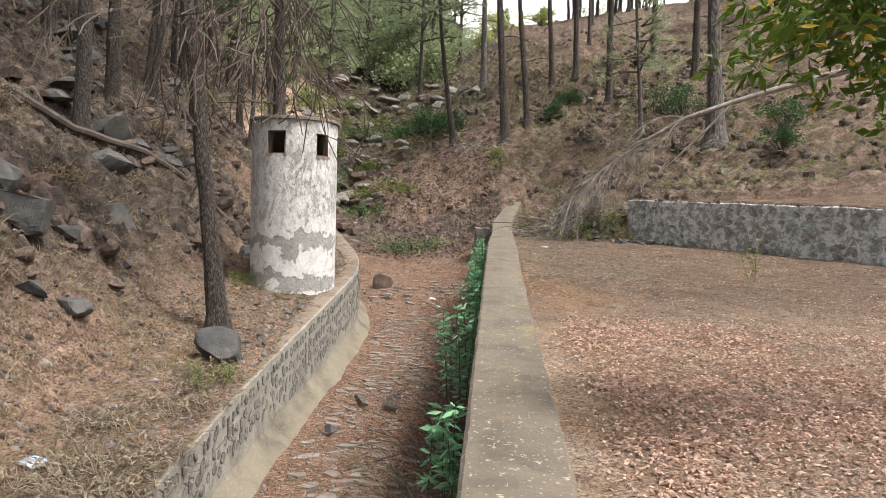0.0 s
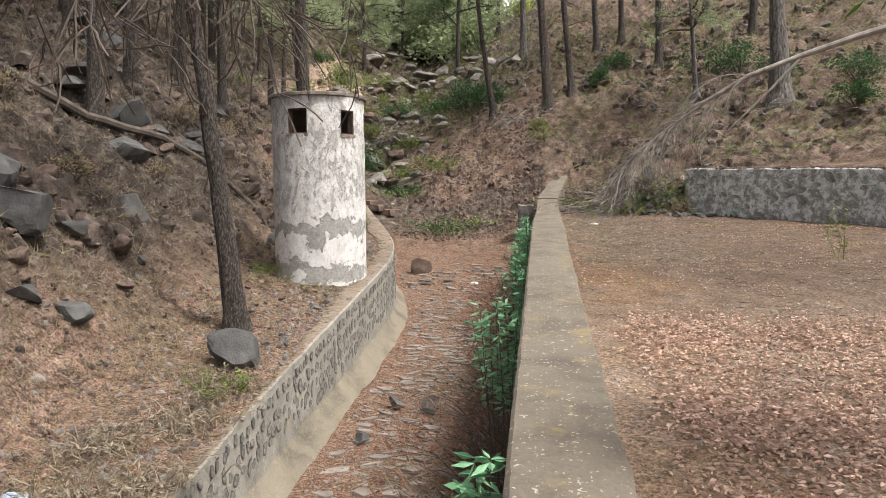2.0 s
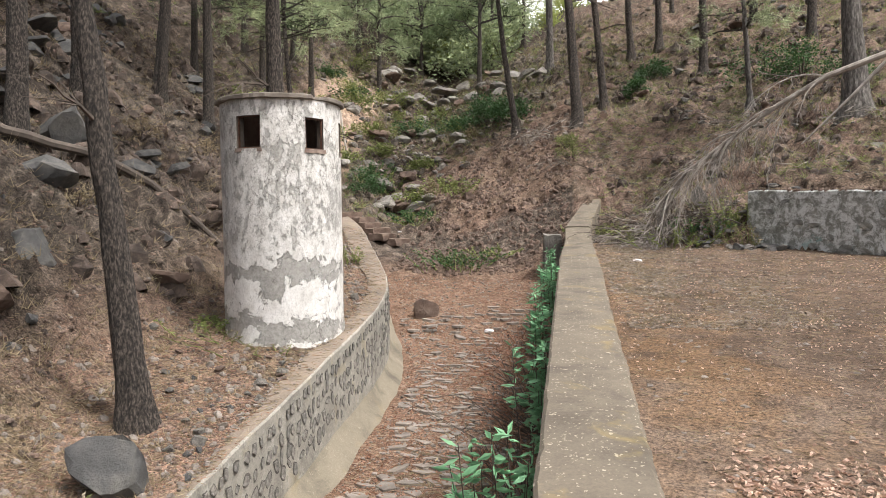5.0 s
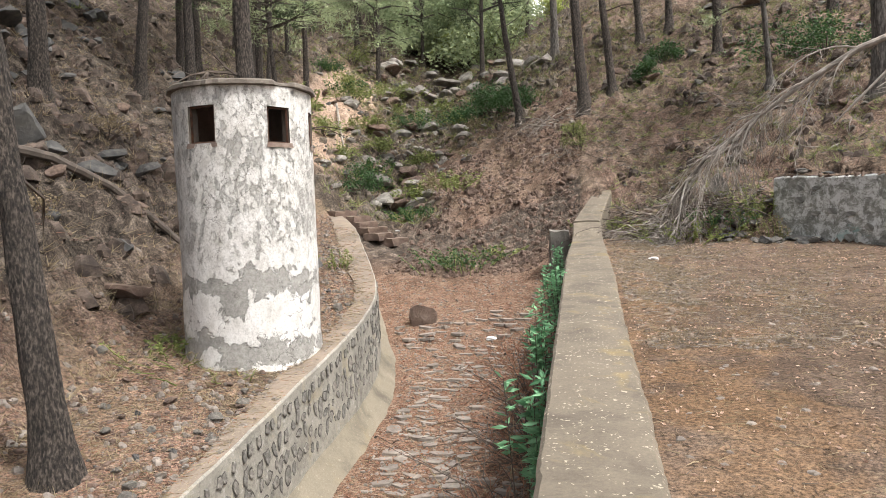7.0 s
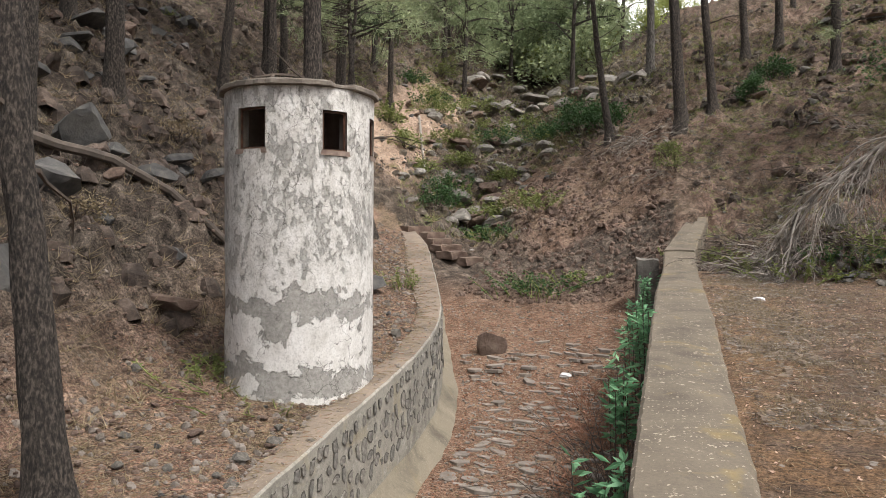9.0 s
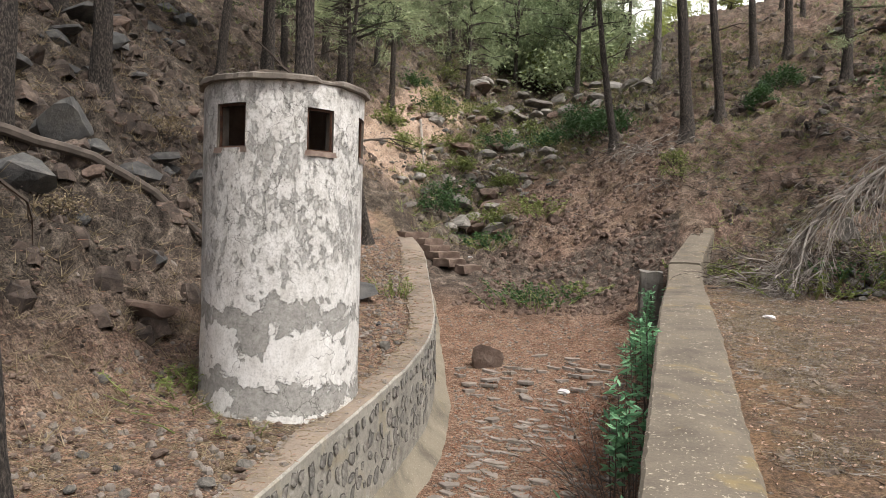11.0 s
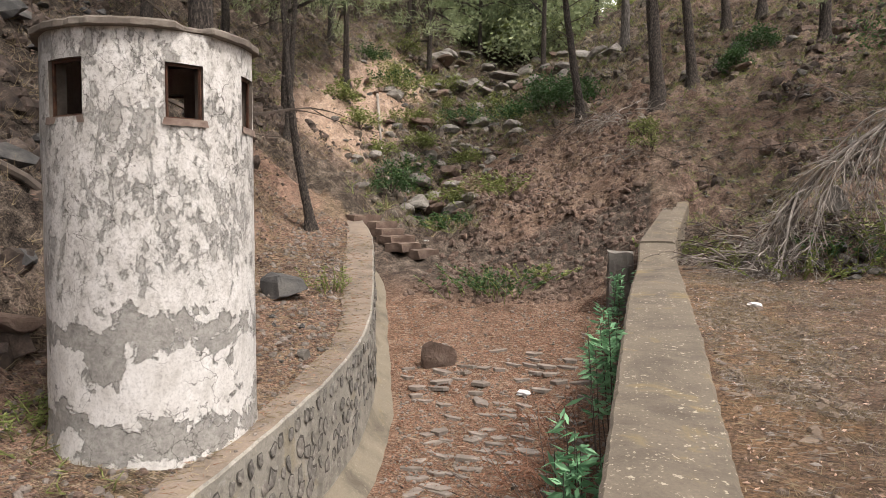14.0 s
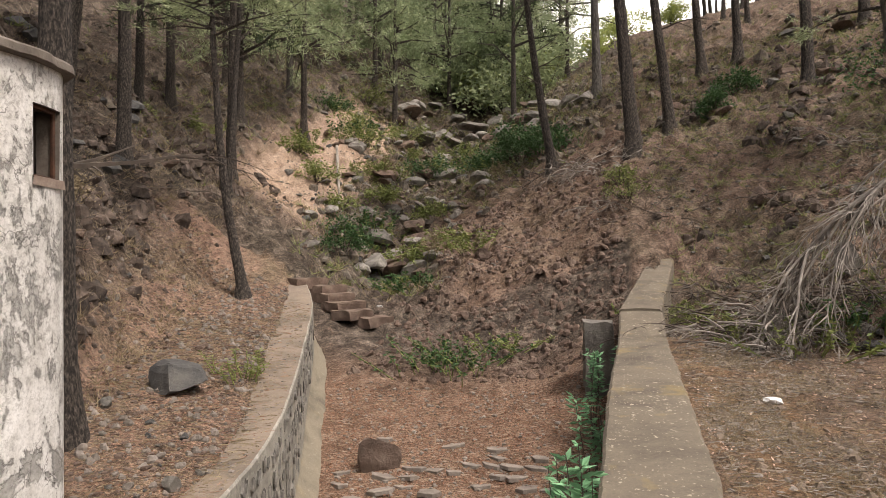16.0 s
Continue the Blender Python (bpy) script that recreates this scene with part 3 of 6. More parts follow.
def make_ground():
    xs, ys = spread(-260, 260, 0.085, -11.0, 7.0, 1.05), spread(-200, 420, 0.1, -6.0, 32.0, 1.045)
    verts, kinds = [], []
    for y in ys:
        for x in xs:
            verts.append((x, y, land(x, y)))
            kinds.append((*roughness_of(x, y)[1], 1.0))
    w = len(xs)
    faces = [(j * w + i, j * w + i + 1, (j + 1) * w + i + 1, (j + 1) * w + i) for j in range(len(ys) - 1) for i in range(w - 1)]
    me = bpy.data.meshes.new("ground")
    me.from_pydata(verts, [], faces)
    layer = me.color_attributes.new("zones", "FLOAT_COLOR", "POINT")
    layer.data.foreach_set("color", [c for k in kinds for c in k])
    me.polygons.foreach_set("use_smooth", [True] * len(me.polygons))
    me.materials.append(M_GROUND)
    return thing("ground", "reddish brown soil of a ravine under dry pine needles", "ground", mesh=me, kind="structure")

# ---- setting ----
ground = make_ground()


def wall_strip(name, lefts, rights, tops, feet_l, feet_r, ys, material, label):
    """A wall along a line: worn top edges, sides down into the ground."""
    g = Geo()
    rows = []
    for y, a, b, z, fl, fr in zip(ys, lefts, rights, tops, feet_l, feet_r):
        n1, n2 = 0.010 * wobble(y * 2.3, 1.0), 0.014 * wobble(y * 1.7, 5.0) + 0.012 * wobble(y * 9, 8.0)
        c1, c2 = 0.02 + 0.02 * abs(wobble(y * 4, 11.0)), 0.02 + 0.025 * abs(wobble(y * 5, 14.0))
        zt = z + 0.006 * wobble(y * 2, 17.0)
        m = (a + b) / 2
        rows.append([(a - 0.04, y, fl), (a + n1, y, zt - c1), (a + n1 + c1, y, zt), (m, y, zt + 0.012), (b + n2 - c2, y, zt), (b + n2, y, zt - c2), (b + 0.05, y, fr)])
    k = len(rows[0])
    g.add([p for r in rows for p in r], [(i * k + j, (i + 1) * k + j, (i + 1) * k + j + 1, i * k + j + 1) for i in range(len(rows) - 1) for j in range(k - 1)])
    g.f += [tuple(range(k)), tuple((len(rows) - 1) * k + j for j in reversed(range(k)))]
    return thing(name, label, "wall", mesh=g.mesh(name, material), kind="structure")


ys = list(np.arange(-14, 13.31, 0.07))
wall_strip("wall_channel", [WALL_L + 0.08 * smooth(y, 9, 13.3) for y in ys], [WALL_R + 0.03 * smooth(y, 0, 5) + 0.05 * smooth(y, 5, 8) for y in ys],
           [wall_z(y) + 0.28 * smooth(y, 12.0, 13.6) ** 2 for y in ys], [lerp_table(y, BED) - 0.4 for y in ys], [terrace(0.7, y) - 0.5 for y in ys], ys, M_CONCRETE, "long weathered concrete wall top spotted with pale lichen")
ys = list(np.arange(13.31, 17.8, 0.09))
wall_strip("wall_channel_end", [0.15 + 0.155 * (y - 13.3) for y in ys], [0.70 + 0.115 * (y - 13.3) for y in ys],
           [wall_z(13.3) + 0.28 * smooth(13.3, 12, 13.6) ** 2 + 0.03 + 0.205 * (y - 13.3) for y in ys], [lerp_table(y, BED) - 0.3 for y in ys], [wall_z(13.3) - 0.6 for y in ys], ys, M_CONCRETE,
           "bent upper end of a weathered concrete wall")


def left_wall():
    """The curved wall of the far bank: coping, face and the cement fillet at its foot."""
    core, fillet = Geo(), Geo()
    rows, low = [], []
    ys = list(np.arange(-14, 17.45, 0.1))
    for y in ys:
        x, z, bed = lerp_table(y, LEFT_X), lerp_table(y, LEFT_Z), lerp_table(y, BED)
        x = (lerp_table(y - 0.6, LEFT_X) + x + lerp_table(y + 0.6, LEFT_X)) / 3
        n1 = 0.015 * wobble(y * 2.1, 21.0)
        z += 0.012 * wobble(y * 1.5, 31.0)
        n2 = 0.05 * wobble(y * 1.3, 41.0)
        rows.append([(x - left_t(y) + n2, y, z - 0.5), (x - left_t(y) + n2, y, z), (x - left_t(y) / 2, y, z + 0.01), (x - 0.02 + n1, y, z), (x + n1, y, z - 0.02), (x + 0.01, y, z - 0.5), (x + 0.05, y, bed - 0.4)])
        h = 0.2 + 0.06 * wobble(y * 0.9, 51.0)
        low.append([(x + 0.02, y, bed + h + 0.12), (x + 0.10, y, bed + h), (x + 0.2, y, bed + 0.14), (x + 0.4 + 0.08 * wobble(y, 61.0), y, bed - 0.1)])
    for g, r in ((core, rows), (fillet, low)):
        k = len(r[0])
        g.add([p for q in r for p in q], [(i * k + j, (i + 1) * k + j, (i + 1) * k + j + 1, i * k + j + 1) for i in range(len(r) - 1) for j in range(k - 1)])
    k = len(rows[0])
    core.f += [tuple(range(k)), tuple((len(rows) - 1) * k + j for j in reversed(range(k)))]
    me = core.mesh("wall_bank", M_CEMENT)
    me.materials.append(M_COPING)
    for p in me.polygons[:(len(rows) - 1) * (k - 1)]:
        p.material_index = int(p.index % (k - 1) < 3)
    w = thing("wall_bank", "curved masonry channel wall with round stones set in cement", "wall", mesh=me, kind="structure")
    part("fillet", fillet, M_FILLET, w, "sandy cement skirting with a yellowish stain", flat=False)
    return w


bank_wall = left_wall()


def sky_sheet():
    """The white overcast sky beyond the head of the valley."""
    g = Geo()
    n = 24
    ring = [radians(-42 + 84 * i / n) for i in range(n + 1)]
    g.v = [(150 * math.sin(a), 150 * math.cos(a), z) for z in (-5, 60, 120) for a in ring]
    g.f = [(j * (n + 1) + i, j * (n + 1) + i + 1, (j + 1) * (n + 1) + i + 1, (j + 1) * (n + 1) + i) for j in range(2) for i in range(n)]
    thing("backdrop", "white overcast sky beyond the head of the valley", "sky", mesh=g.mesh("backdrop", M_SKYSHEET), kind="structure")


sky_sheet()


def far_wall():
    g = Geo()
    rows = []
    for i in range(0, 126):
        u = -0.1 + i * 0.08
        x, y = 3.9 + 0.657 * u, 12.4 - 0.753 * u
        t = far_wall_top(u) + 0.03 * wobble(u * 1.4, 71.0)
        b = 0.02 * wobble(u * 2, 73.0)
        f = terrace(x, y) - 0.4
        rows.append([(x - 0.753 * (0.06 + b), y - 0.657 * (0.06 + b), f), (x + 0.753 * b, y + 0.657 * b, t - 0.03), (x + 0.02, y + 0.02, t), (x + 0.753 * 0.2, y + 0.657 * 0.2, t - 0.02), (x + 0.753 * 0.22, y + 0.657 * 0.22, f)])
    k = 5
    g.add([p for q in rows for p in q], [(i * k + j, (i + 1) * k + j, (i + 1) * k + j + 1, i * k + j + 1) for i in range(len(rows) - 1) for j in range(k - 1)])
    g.f += [tuple(range(k)), tuple((len(rows) - 1) * k + j for j in reversed(range(k)))]
    return thing("wall_terrace", "low rendered retaining wall with flaking pale paint", "wall", mesh=g.mesh("wall_terrace", M_GREYWALL), kind="structure")


terrace_wall = far_wall()

# ---- watch tower ----
TOWER, TOWER_R, TOWER_H = (-3.76, 6.68, -0.42), 0.825, 3.42
WINDOWS = [(-111, -86, 2.70, 3.13), (-45, -25, 2.69, 3.11), (4, 22, 2.69, 3.11), (105, 125, 2.69, 3.11)]


def tower():
    t = thing("watch_tower", "round whitewashed guard tower with peeling plaster and small square windows", "tower", TOWER)
    R, r = TOWER_R, TOWER_R - 0.13
    angles = sorted({a for a in range(-180, 180, 6)} | {a for w in WINDOWS for a in w[:2]})
    zs = sorted({-0.5, 0.0, *[i * 0.2 for i in range(1, 14)], TOWER_H - 0.065} | {z for w in WINDOWS for z in w[2:]})
    g, inner = Geo(), Geo()

    def at(rad, a, z):
        if 22 < a < 98:
            rad = min(rad, (rad - 0.125) / math.cos(radians(a - 60)))
            return (rad * math.cos(radians(a)), rad * math.sin(radians(a)), z)
        bump = 0.012 * wobble(a * 0.05, z * 1.3, 81.0) if rad == R else 0
        flare = 0.02 * smooth(0.5 - z, 0, 0.5) if rad == R else 0
        return ((rad + bump + flare) * math.cos(radians(a)), (rad + bump + flare) * math.sin(radians(a)), z)

    n = len(angles)
    grid = [at(R, a, z) for z in zs for a in angles]
    gi = [at(r, a, z) for z in zs for a in angles]

    def open_at(a, z):
        return any(w[0] <= a < w[1] and w[2] <= z < w[3] for w in WINDOWS)

    fo, fi = [], []
    for j in range(len(zs) - 1):
        for i in range(n):
            if not open_at(angles[i], zs[j]):
                k = (i + 1) % n
                fo.append((j * n + i, j * n + k, (j + 1) * n + k, (j + 1) * n + i))
                fi.append((j * n + k, j * n + i, (j + 1) * n + i, (j + 1) * n + k))
    g.add(grid, fo)
    inner.add(gi, fi)
    part("body", g, M_PLASTER, t, flat=False)
    part("inner_wall", inner, M_DARKIN, t, "bare grey inside of the tower")
    for a0, a1, z0, z1 in WINDOWS:
        rev, frame_geo, sill = Geo(), Geo(), Geo()
        a_s = [a for a in angles if a0 <= a <= a1]
        for a in (a0, a1):
            rev.add([at(R, a, z0), at(R, a, z1), at(r, a, z1), at(r, a, z0)], [(0, 1, 2, 3)])
        for z in (z0, z1):
            for p, q in zip(a_s, a_s[1:]):
                rev.add([at(R, p, z), at(R, q, z), at(r, q, z), at(r, p, z)], [(0, 1, 2, 3)])
        # a steel angle frame round the opening
        for a in (a0 + 0.8, a1 - 0.8):
            frame_geo.tube([at(R - 0.035, a, z0), at(R - 0.035, a, z1)], [0.014] * 2, 4)
        for z in (z0 + 0.012, z1 - 0.012):
            frame_geo.tube([at(R - 0.035, a, z) for a in a_s], [0.014] * len(a_s), 4)
        sill.add([at(R + 0.022, a0 - 2, z0 - 0.045), at(R + 0.022, a1 + 2, z0 - 0.045), at(R + 0.02, a1 + 1, z0 + 0.008), at(R + 0.02, a0 - 1, z0 + 0.008), at(r, a1, z0 + 0.012), at(r, a0, z0 + 0.012)],
                 [(0, 1, 2, 3), (3, 2, 4, 5)])
        w = part("window", rev, M_REVEAL, t, "small square window opening")
        part("frame", frame_geo, M_RUST, w, "rusty steel window frame")
        part("sill", sill, M_BRICK, w, "broken brick sill")
    # roof: an uneven round slab, straight on one side and chipped
    roof = Geo()
    ring = []
    for i in range(72):
        a = i * 5 - 180
        rad = R + 0.055 + 0.012 * wobble(a * 0.11, 91.0) + 0.03 * wobble(a * 0.3, 93.0) + 0.02 * min(0.0, wobble(a * 1.7, 97.0))
        if -32 < a < 22:
            rad = min(rad, (R + 0.06) * 0.985 / math.cos(radians((a + 5) * 0.55)))
        if 22 < a < 98:
            rad = min(rad, (R - 0.06) / math.cos(radians(a - 60)))
        rad -= 0.05 * (-40 < a < -20)
        ring.append((a, rad))
    for z, k in ((-0.075, 0.985), (-0.066, 1.0), (-0.025, 0.995), (-0.008, 0.975), (0.0, 0.9), (0.012, 0.4)):
        roof.v += [(q * k * math.cos(radians(a)), q * k * math.sin(radians(a)), TOWER_H + z + 0.012 * wobble(a * 0.2, z * 9, 95.0) - (0.02 if -40 < a < -20 and z > -0.05 else 0)) for a, q in ring]
    m = len(ring)
    roof.f += [(j * m + i, j * m + (i + 1) % m, (j + 1) * m + (i + 1) % m, (j + 1) * m + i) for j in range(5) for i in range(m)]
    roof.f += [tuple(range(m - 1, -1, -1)), tuple(5 * m + i for i in range(m))]
    part("roof", roof, M_ROOF, t, "cracked grey concrete slab roof")
    return t


tower()


# ---- rocks ----
def rock_mesh(seed, size, material, sub=3, jag=0.45):
    """A faceted stone: a ball cut by random planes and roughened."""
    rnd = random.Random(seed)
    bm = bmesh.new()
    bmesh.ops.create_icosphere(bm, subdivisions=sub, radius=1.0)
    cuts = [(Vector((rnd.gauss(0, 1), rnd.gauss(0, 1), rnd.gauss(0, 1))).normalized(), rnd.uniform(0.32, 0.66)) for _ in range(9)]
    for v in bm.verts:
        for way, off in cuts:
            over = v.co.dot(way) - off
            if over > 0:
                v.co -= way * over * 0.97
        v.co *= 1 + 0.16 * jag * noise.fractal(v.co * 2.2 + Vector((seed, 0, 0)), 0.9, 2, 4)
        v.co = Vector((v.co.x * size[0], v.co.y * size[1], v.co.z * size[2]))
    me = bpy.data.meshes.new("rock")
    bm.to_mesh(me)
    bm.free()
    me.materials.append(material)
    return me


def rock(x, y, size, material, label, seed, turn=0.0, sink=0.25, name="rock", tilt=(0, 0), z=None):
    ob = new(name, rock_mesh(seed, size, material))
    ob.matrix_basis = pose(x, y, (land(x, y) if z is None else z) + size[2] * (1 - 2 * sink), tilt[0], tilt[1], turn)
    return tagged(ob, label, "rock")


rock(-2.78, 11.85, (0.29, 0.25, 0.28), M_BROWNROCK, "loose brown rock lying on the channel bed", 1, 20)
rock(-3.5, 2.4, (0.5, 0.4, 0.36), M_DARKROCK, "blocky dark grey stone on the bank under the pine", 23, 30, 0.33)
rock(-6.35, 2.35, (0.55, 0.5, 0.36), M_DARKROCK, "big jutting slate boulder on the slope", 3, 10, 0.2, "boulder", (10, 15))
rock(-6.45, 3.55, (0.3, 0.28, 0.2), M_DARKROCK, "flat slate slab on the slope", 4, 40, 0.2, tilt=(5, 25))
rock(-5.25, 1.8, (0.3, 0.26, 0.19), M_DARKROCK, "dark stone lying in pine litter", 5, 80)
rock(-5.55, 1.45, (0.26, 0.2, 0.15), M_DARKROCK, "dark stone lying in pine litter", 6, 10)
rock(-8.3, 8.1, (0.75, 0.6, 0.55), M_DARKROCK, "cracked dark boulder on the slope", 7, 15, 0.25, "boulder")
rock(-5.8, 7.1, (0.42, 0.25, 0.27), M_BROWNROCK, "dark brown boulder at the foot of the slope", 8, 30, 0.25, "boulder")
rock(-4.55, 10.4, (0.4, 0.36, 0.36), M_DARKROCK, "broken dark boulder behind the tower", 31, 0, 0.3, "boulder")
rock(-3.26, 8.42, (0.12, 0.09, 0.08), M_STONE, "small grey stone on the bank shelf", 10, 0)
rock(-1.35, 4.1, (0.27, 0.22, 0.22), M_STONE, "grey block lying in the channel", 11, 15, 0.2)
rock(-1.85, 4.15, (0.18, 0.16, 0.14), M_STONE, "small block lying in the channel", 12, 60, 0.2)
rock(-2.1, 3.1, (0.17, 0.13, 0.1), M_DARKROCK, "dark stone beside the cement skirting", 13, 60, 0.2)
rock(-6.5, 5.1, (0.42, 0.35, 0.36), M_DARKROCK, "slate slab bedded in the slope", 14, 20, 0.42, tilt=(0, 40))
rock(3.25, 14.2, (0.28, 0.12, 0.34), M_STONE, "upright grey slab among fallen twigs", 15, 20, 0.15)

# ---- trees ----
def twig(g, p, way, length, radius, depth, rnd, droop=0.0, spread_by=0.6, kids=4, sides=5, floor_at=None):
    """A crooked branch with smaller ones along it."""
    p, way = Vector(p), Vector(way).normalized()
    n = 5 if depth else 4
    pts, rad = [p.copy()], [radius]
    for i in range(1, n + 1):
        way = (way + Vector((rnd.gauss(0, 0.19), rnd.gauss(0, 0.19), rnd.gauss(0, 0.15) - droop / n))).normalized()
        p = p + way * length / n
        if floor_at is not None:
            low = floor_at(p.x, p.y) + radius
            if p.z < low:
                p.z = low
        pts.append(p.copy())
        rad.append(max(0.0032, radius * (1 - 0.8 * i / n)))
    g.tube(pts, rad, sides if depth > 1 else 4 if depth else 3, cap=False)
    if depth:
        for _ in range(kids):
            i = rnd.randint(1, n - 1)
            w = (pts[i + 1] - pts[i]).normalized() + Vector((rnd.gauss(0, spread_by), rnd.gauss(0, spread_by), rnd.gauss(0, spread_by * 0.7)))
            twig(g, pts[i], w, length * rnd.uniform(0.35, 0.6), rad[i] * 0.6, depth - 1, rnd, droop, spread_by, kids, sides, floor_at)


def crown_mesh(seed, material, wood, reach=2.6, high=5.0, tufts=240, blades=17):
    """Loose tiers of pine boughs with tufts of needles and gaps between."""
    rnd = random.Random(seed)
    g, b = Geo(), Geo()
    for _ in range(26):
        z = high * rnd.random() ** 0.8
        a, r = rnd.uniform(0, 6.28), reach * (1 - 0.62 * z / high) * rnd.uniform(0.55, 1.1)
        tip = Vector((math.cos(a) * r, math.sin(a) * r, z + rnd.uniform(-0.5, 0.5)))
        root = Vector((0, 0, z - 0.2))
        mid = (root + tip) / 2 + Vector((0, 0, rnd.uniform(-0.1, 0.25)))
        b.tube([root, mid, tip], [0.04, 0.025, 0.008], 4, cap=False)
        for _ in range(tufts // 26 + 1):
            s = rnd.uniform(0.35, 1.05)
            c = root.lerp(tip, s) + Vector((rnd.gauss(0, 0.2), rnd.gauss(0, 0.2), rnd.gauss(0, 0.14)))
            out = (tip - root).normalized()
            for _ in range(blades):
                way = out * 0.5 + Vector((rnd.gauss(0, 0.8), rnd.gauss(0, 0.8), rnd.gauss(0.1, 0.7)))
                g.blade(c + Vector((rnd.gauss(0, 0.07), rnd.gauss(0, 0.07), rnd.gauss(0, 0.06))), way, rnd.uniform(0.13, 0.3), 0.022, rnd)
    return g.mesh("crown", material), b.mesh("bough_frame", wood)


CROWNS = [crown_mesh(s, m, M_BARK, *k) for s, m, k in ((1, M_NEEDLE, ()), (2, M_NEEDLE, (2.2, 6.0)), (3, M_NEEDLE2, (2.4, 4.5)), (4, M_NEEDLE2, (3.0, 5.5)))]


def pine(x, y, tall, r, lean=(0, 0), crown=0, label="slender pine with dark furrowed bark", bark=None, crown_at=0.55, scale=1.0, dead=5, seed=0, bend=0.0, flare=0.35):
    rnd = random.Random(seed * 77 + 5)
    t = thing("pine_tree", label, "tree", (x, y, land(x, y)), group="pines of the ravine")
    g, n = Geo(), 22
    spine = []
    for i in range(n + 1):
        s = i / n
        h = tall * s ** 1.15
        spine.append(Vector((lean[0] * h + bend * math.sin(s * 5 + seed) + 0.02 * wobble(h, seed, 1.0), lean[1] * h + 0.02 * wobble(h, seed, 9.0), h - 0.25 * (i == 0))))
    radii = [r * (1 - 0.75 * i / n) * (1 + flare * math.exp(-4.0 * spine[i].z / (8 * r))) for i in range(n + 1)]
    g.tube(spine, radii, 14)
    # furrowed bark
    g.v = [tuple(Vector(v) + Vector((noise.noise(Vector((v[0] * 14, v[1] * 14, v[2] * 2.2 + seed))), noise.noise(Vector((v[0] * 14 + 9, v[1] * 14, v[2] * 2.2))), 0)) * r * 0.13) for v in g.v]
    part("trunk", g, bark or M_BARK, t)
    d = Geo()
    for _ in range(dead):
        i = rnd.randint(6, n - 4)
        a = rnd.uniform(0, 6.28)
        twig(d, spine[i], (math.cos(a), math.sin(a), rnd.uniform(-0.1, 0.45)), rnd.uniform(0.6, 1.9), radii[i] * 0.22, 1, rnd, 0.3, 0.5, 4)
    if dead:
        tagged(part("dead_branchwork", d, M_DARKTWIG, t, "bare dead side branches"), kind="stuff")
    if crown is not None:
        top = spine[int(n * crown_at)]
        for me, nm in zip(CROWNS[crown], ("crown", "bough_frame")):
            c = tagged(part(nm, me, None, t), kind="stuff")
            c.location = top
            c.scale = (scale * 1.15, scale * 1.15, scale * (tall * (1 - crown_at) / 5.0))
            c.rotation_euler = (0, 0, seed * 1.7)
    return t


pine(-3.97, 3.5, 9.5, 0.155, (-0.115, 0.0), 0, "leaning pine with dark scaly bark on the bank", crown_at=0.62, dead=5, seed=1)
pine(-4.7, 8.75, 11, 0.19, (-0.02, 0.02), 0, "stout pine with dark scaly bark behind the tower", M_BARK, 0.55, seed=2, dead=8)
pine(-6.5, 15.0, 8, 0.1, (-0.15, 0.05), 2, "thin crooked young pine on the bank", crown_at=0.66, bend=0.12, seed=3, dead=9, scale=0.8)
pine(-8.9, 18.4, 9, 0.09, (0.05, 0.05), 2, "thin young pine on the bank", crown_at=0.68, seed=4, dead=5, scale=0.8)
# crowns of the next five enlarged above the view to shade the slope
pine(-8.5, 7.2, 11, 0.18, (0.0, 0.05), 0, seed=5, scale=1.5)
pine(-9.3, 9.8, 12, 0.18, (0.02, 0.0), 1, seed=6, scale=1.5)
pine(-11.3, 15.8, 12, 0.14, (0.10, 0.0), 0, seed=7, scale=1.5)
pine(-11.9, 16.6, 12, 0.13, (0.05, 0.1), 1, seed=8, scale=1.4)
pine(-10.1, 16.3, 12, 0.16, (0.01, 0.0), 1, seed=9, scale=1.4)
pine(-10.1, 20.5, 12, 0.15, (0.03, 0.0), 0, seed=10, crown_at=0.35)
pine(-12.6, 20.0, 11, 0.13, (0.02, 0.0), 3, seed=11, crown_at=0.4)
pine(-13.4, 22.5, 12, 0.15, (0.0, 0.0), 0, seed=12, crown_at=0.35)
pine(-13.6, 26.0, 11, 0.16, (0.02, 0.0), 1, seed=13, crown_at=0.3)
pine(-12.6, 29.0, 12, 0.14, (0.02, 0.0), 3, seed=14, crown_at=0.25)
pine(-1.70, 23.3, 11, 0.13, (-0.11, 0.1), 2, "leaning thin pine in the ravine", seed=15, bend=0.1, dead=10, crown_at=0.5)
pine(0.54, 21.1, 13, 0.185, (-0.07, 0.08), 1, "tall straight pine on the hillside", seed=16, crown_at=0.6)
pine(1.45, 21.8, 12, 0.14, (-0.09, 0.08), 0, "straight pine on the hillside", seed=17, crown_at=0.6)
pine(-0.6, 30.8, 14, 0.18, (-0.01, 0.0), 1, seed=18, bark=M_GREYBARK)
pine(2.75, 26.7, 13, 0.14, (-0.06, 0.05), 0, seed=19)
pine(3.85, 26.9, 13, 0.14, (-0.02, 0.02), 1, seed=20)
pine(4.75, 22.4, 12, 0.15, (-0.01, 0.02), 3, seed=21, crown_at=0.6)
pine(7.2, 16.1, 13, 0.27, (-0.04, 0.05), 1, "stout grey-barked pine on the hillside", M_GREYBARK, 0.55, seed=22, flare=0.6)
pine(5.3, 18.4, 8, 0.085, (-0.07, 0.02), 2, "thin pine with low green boughs", M_GREYBARK, 0.3, 0.75, seed=23)
pine(8.3, 22.9, 12, 0.16, (0, 0.02), 0, seed=24)
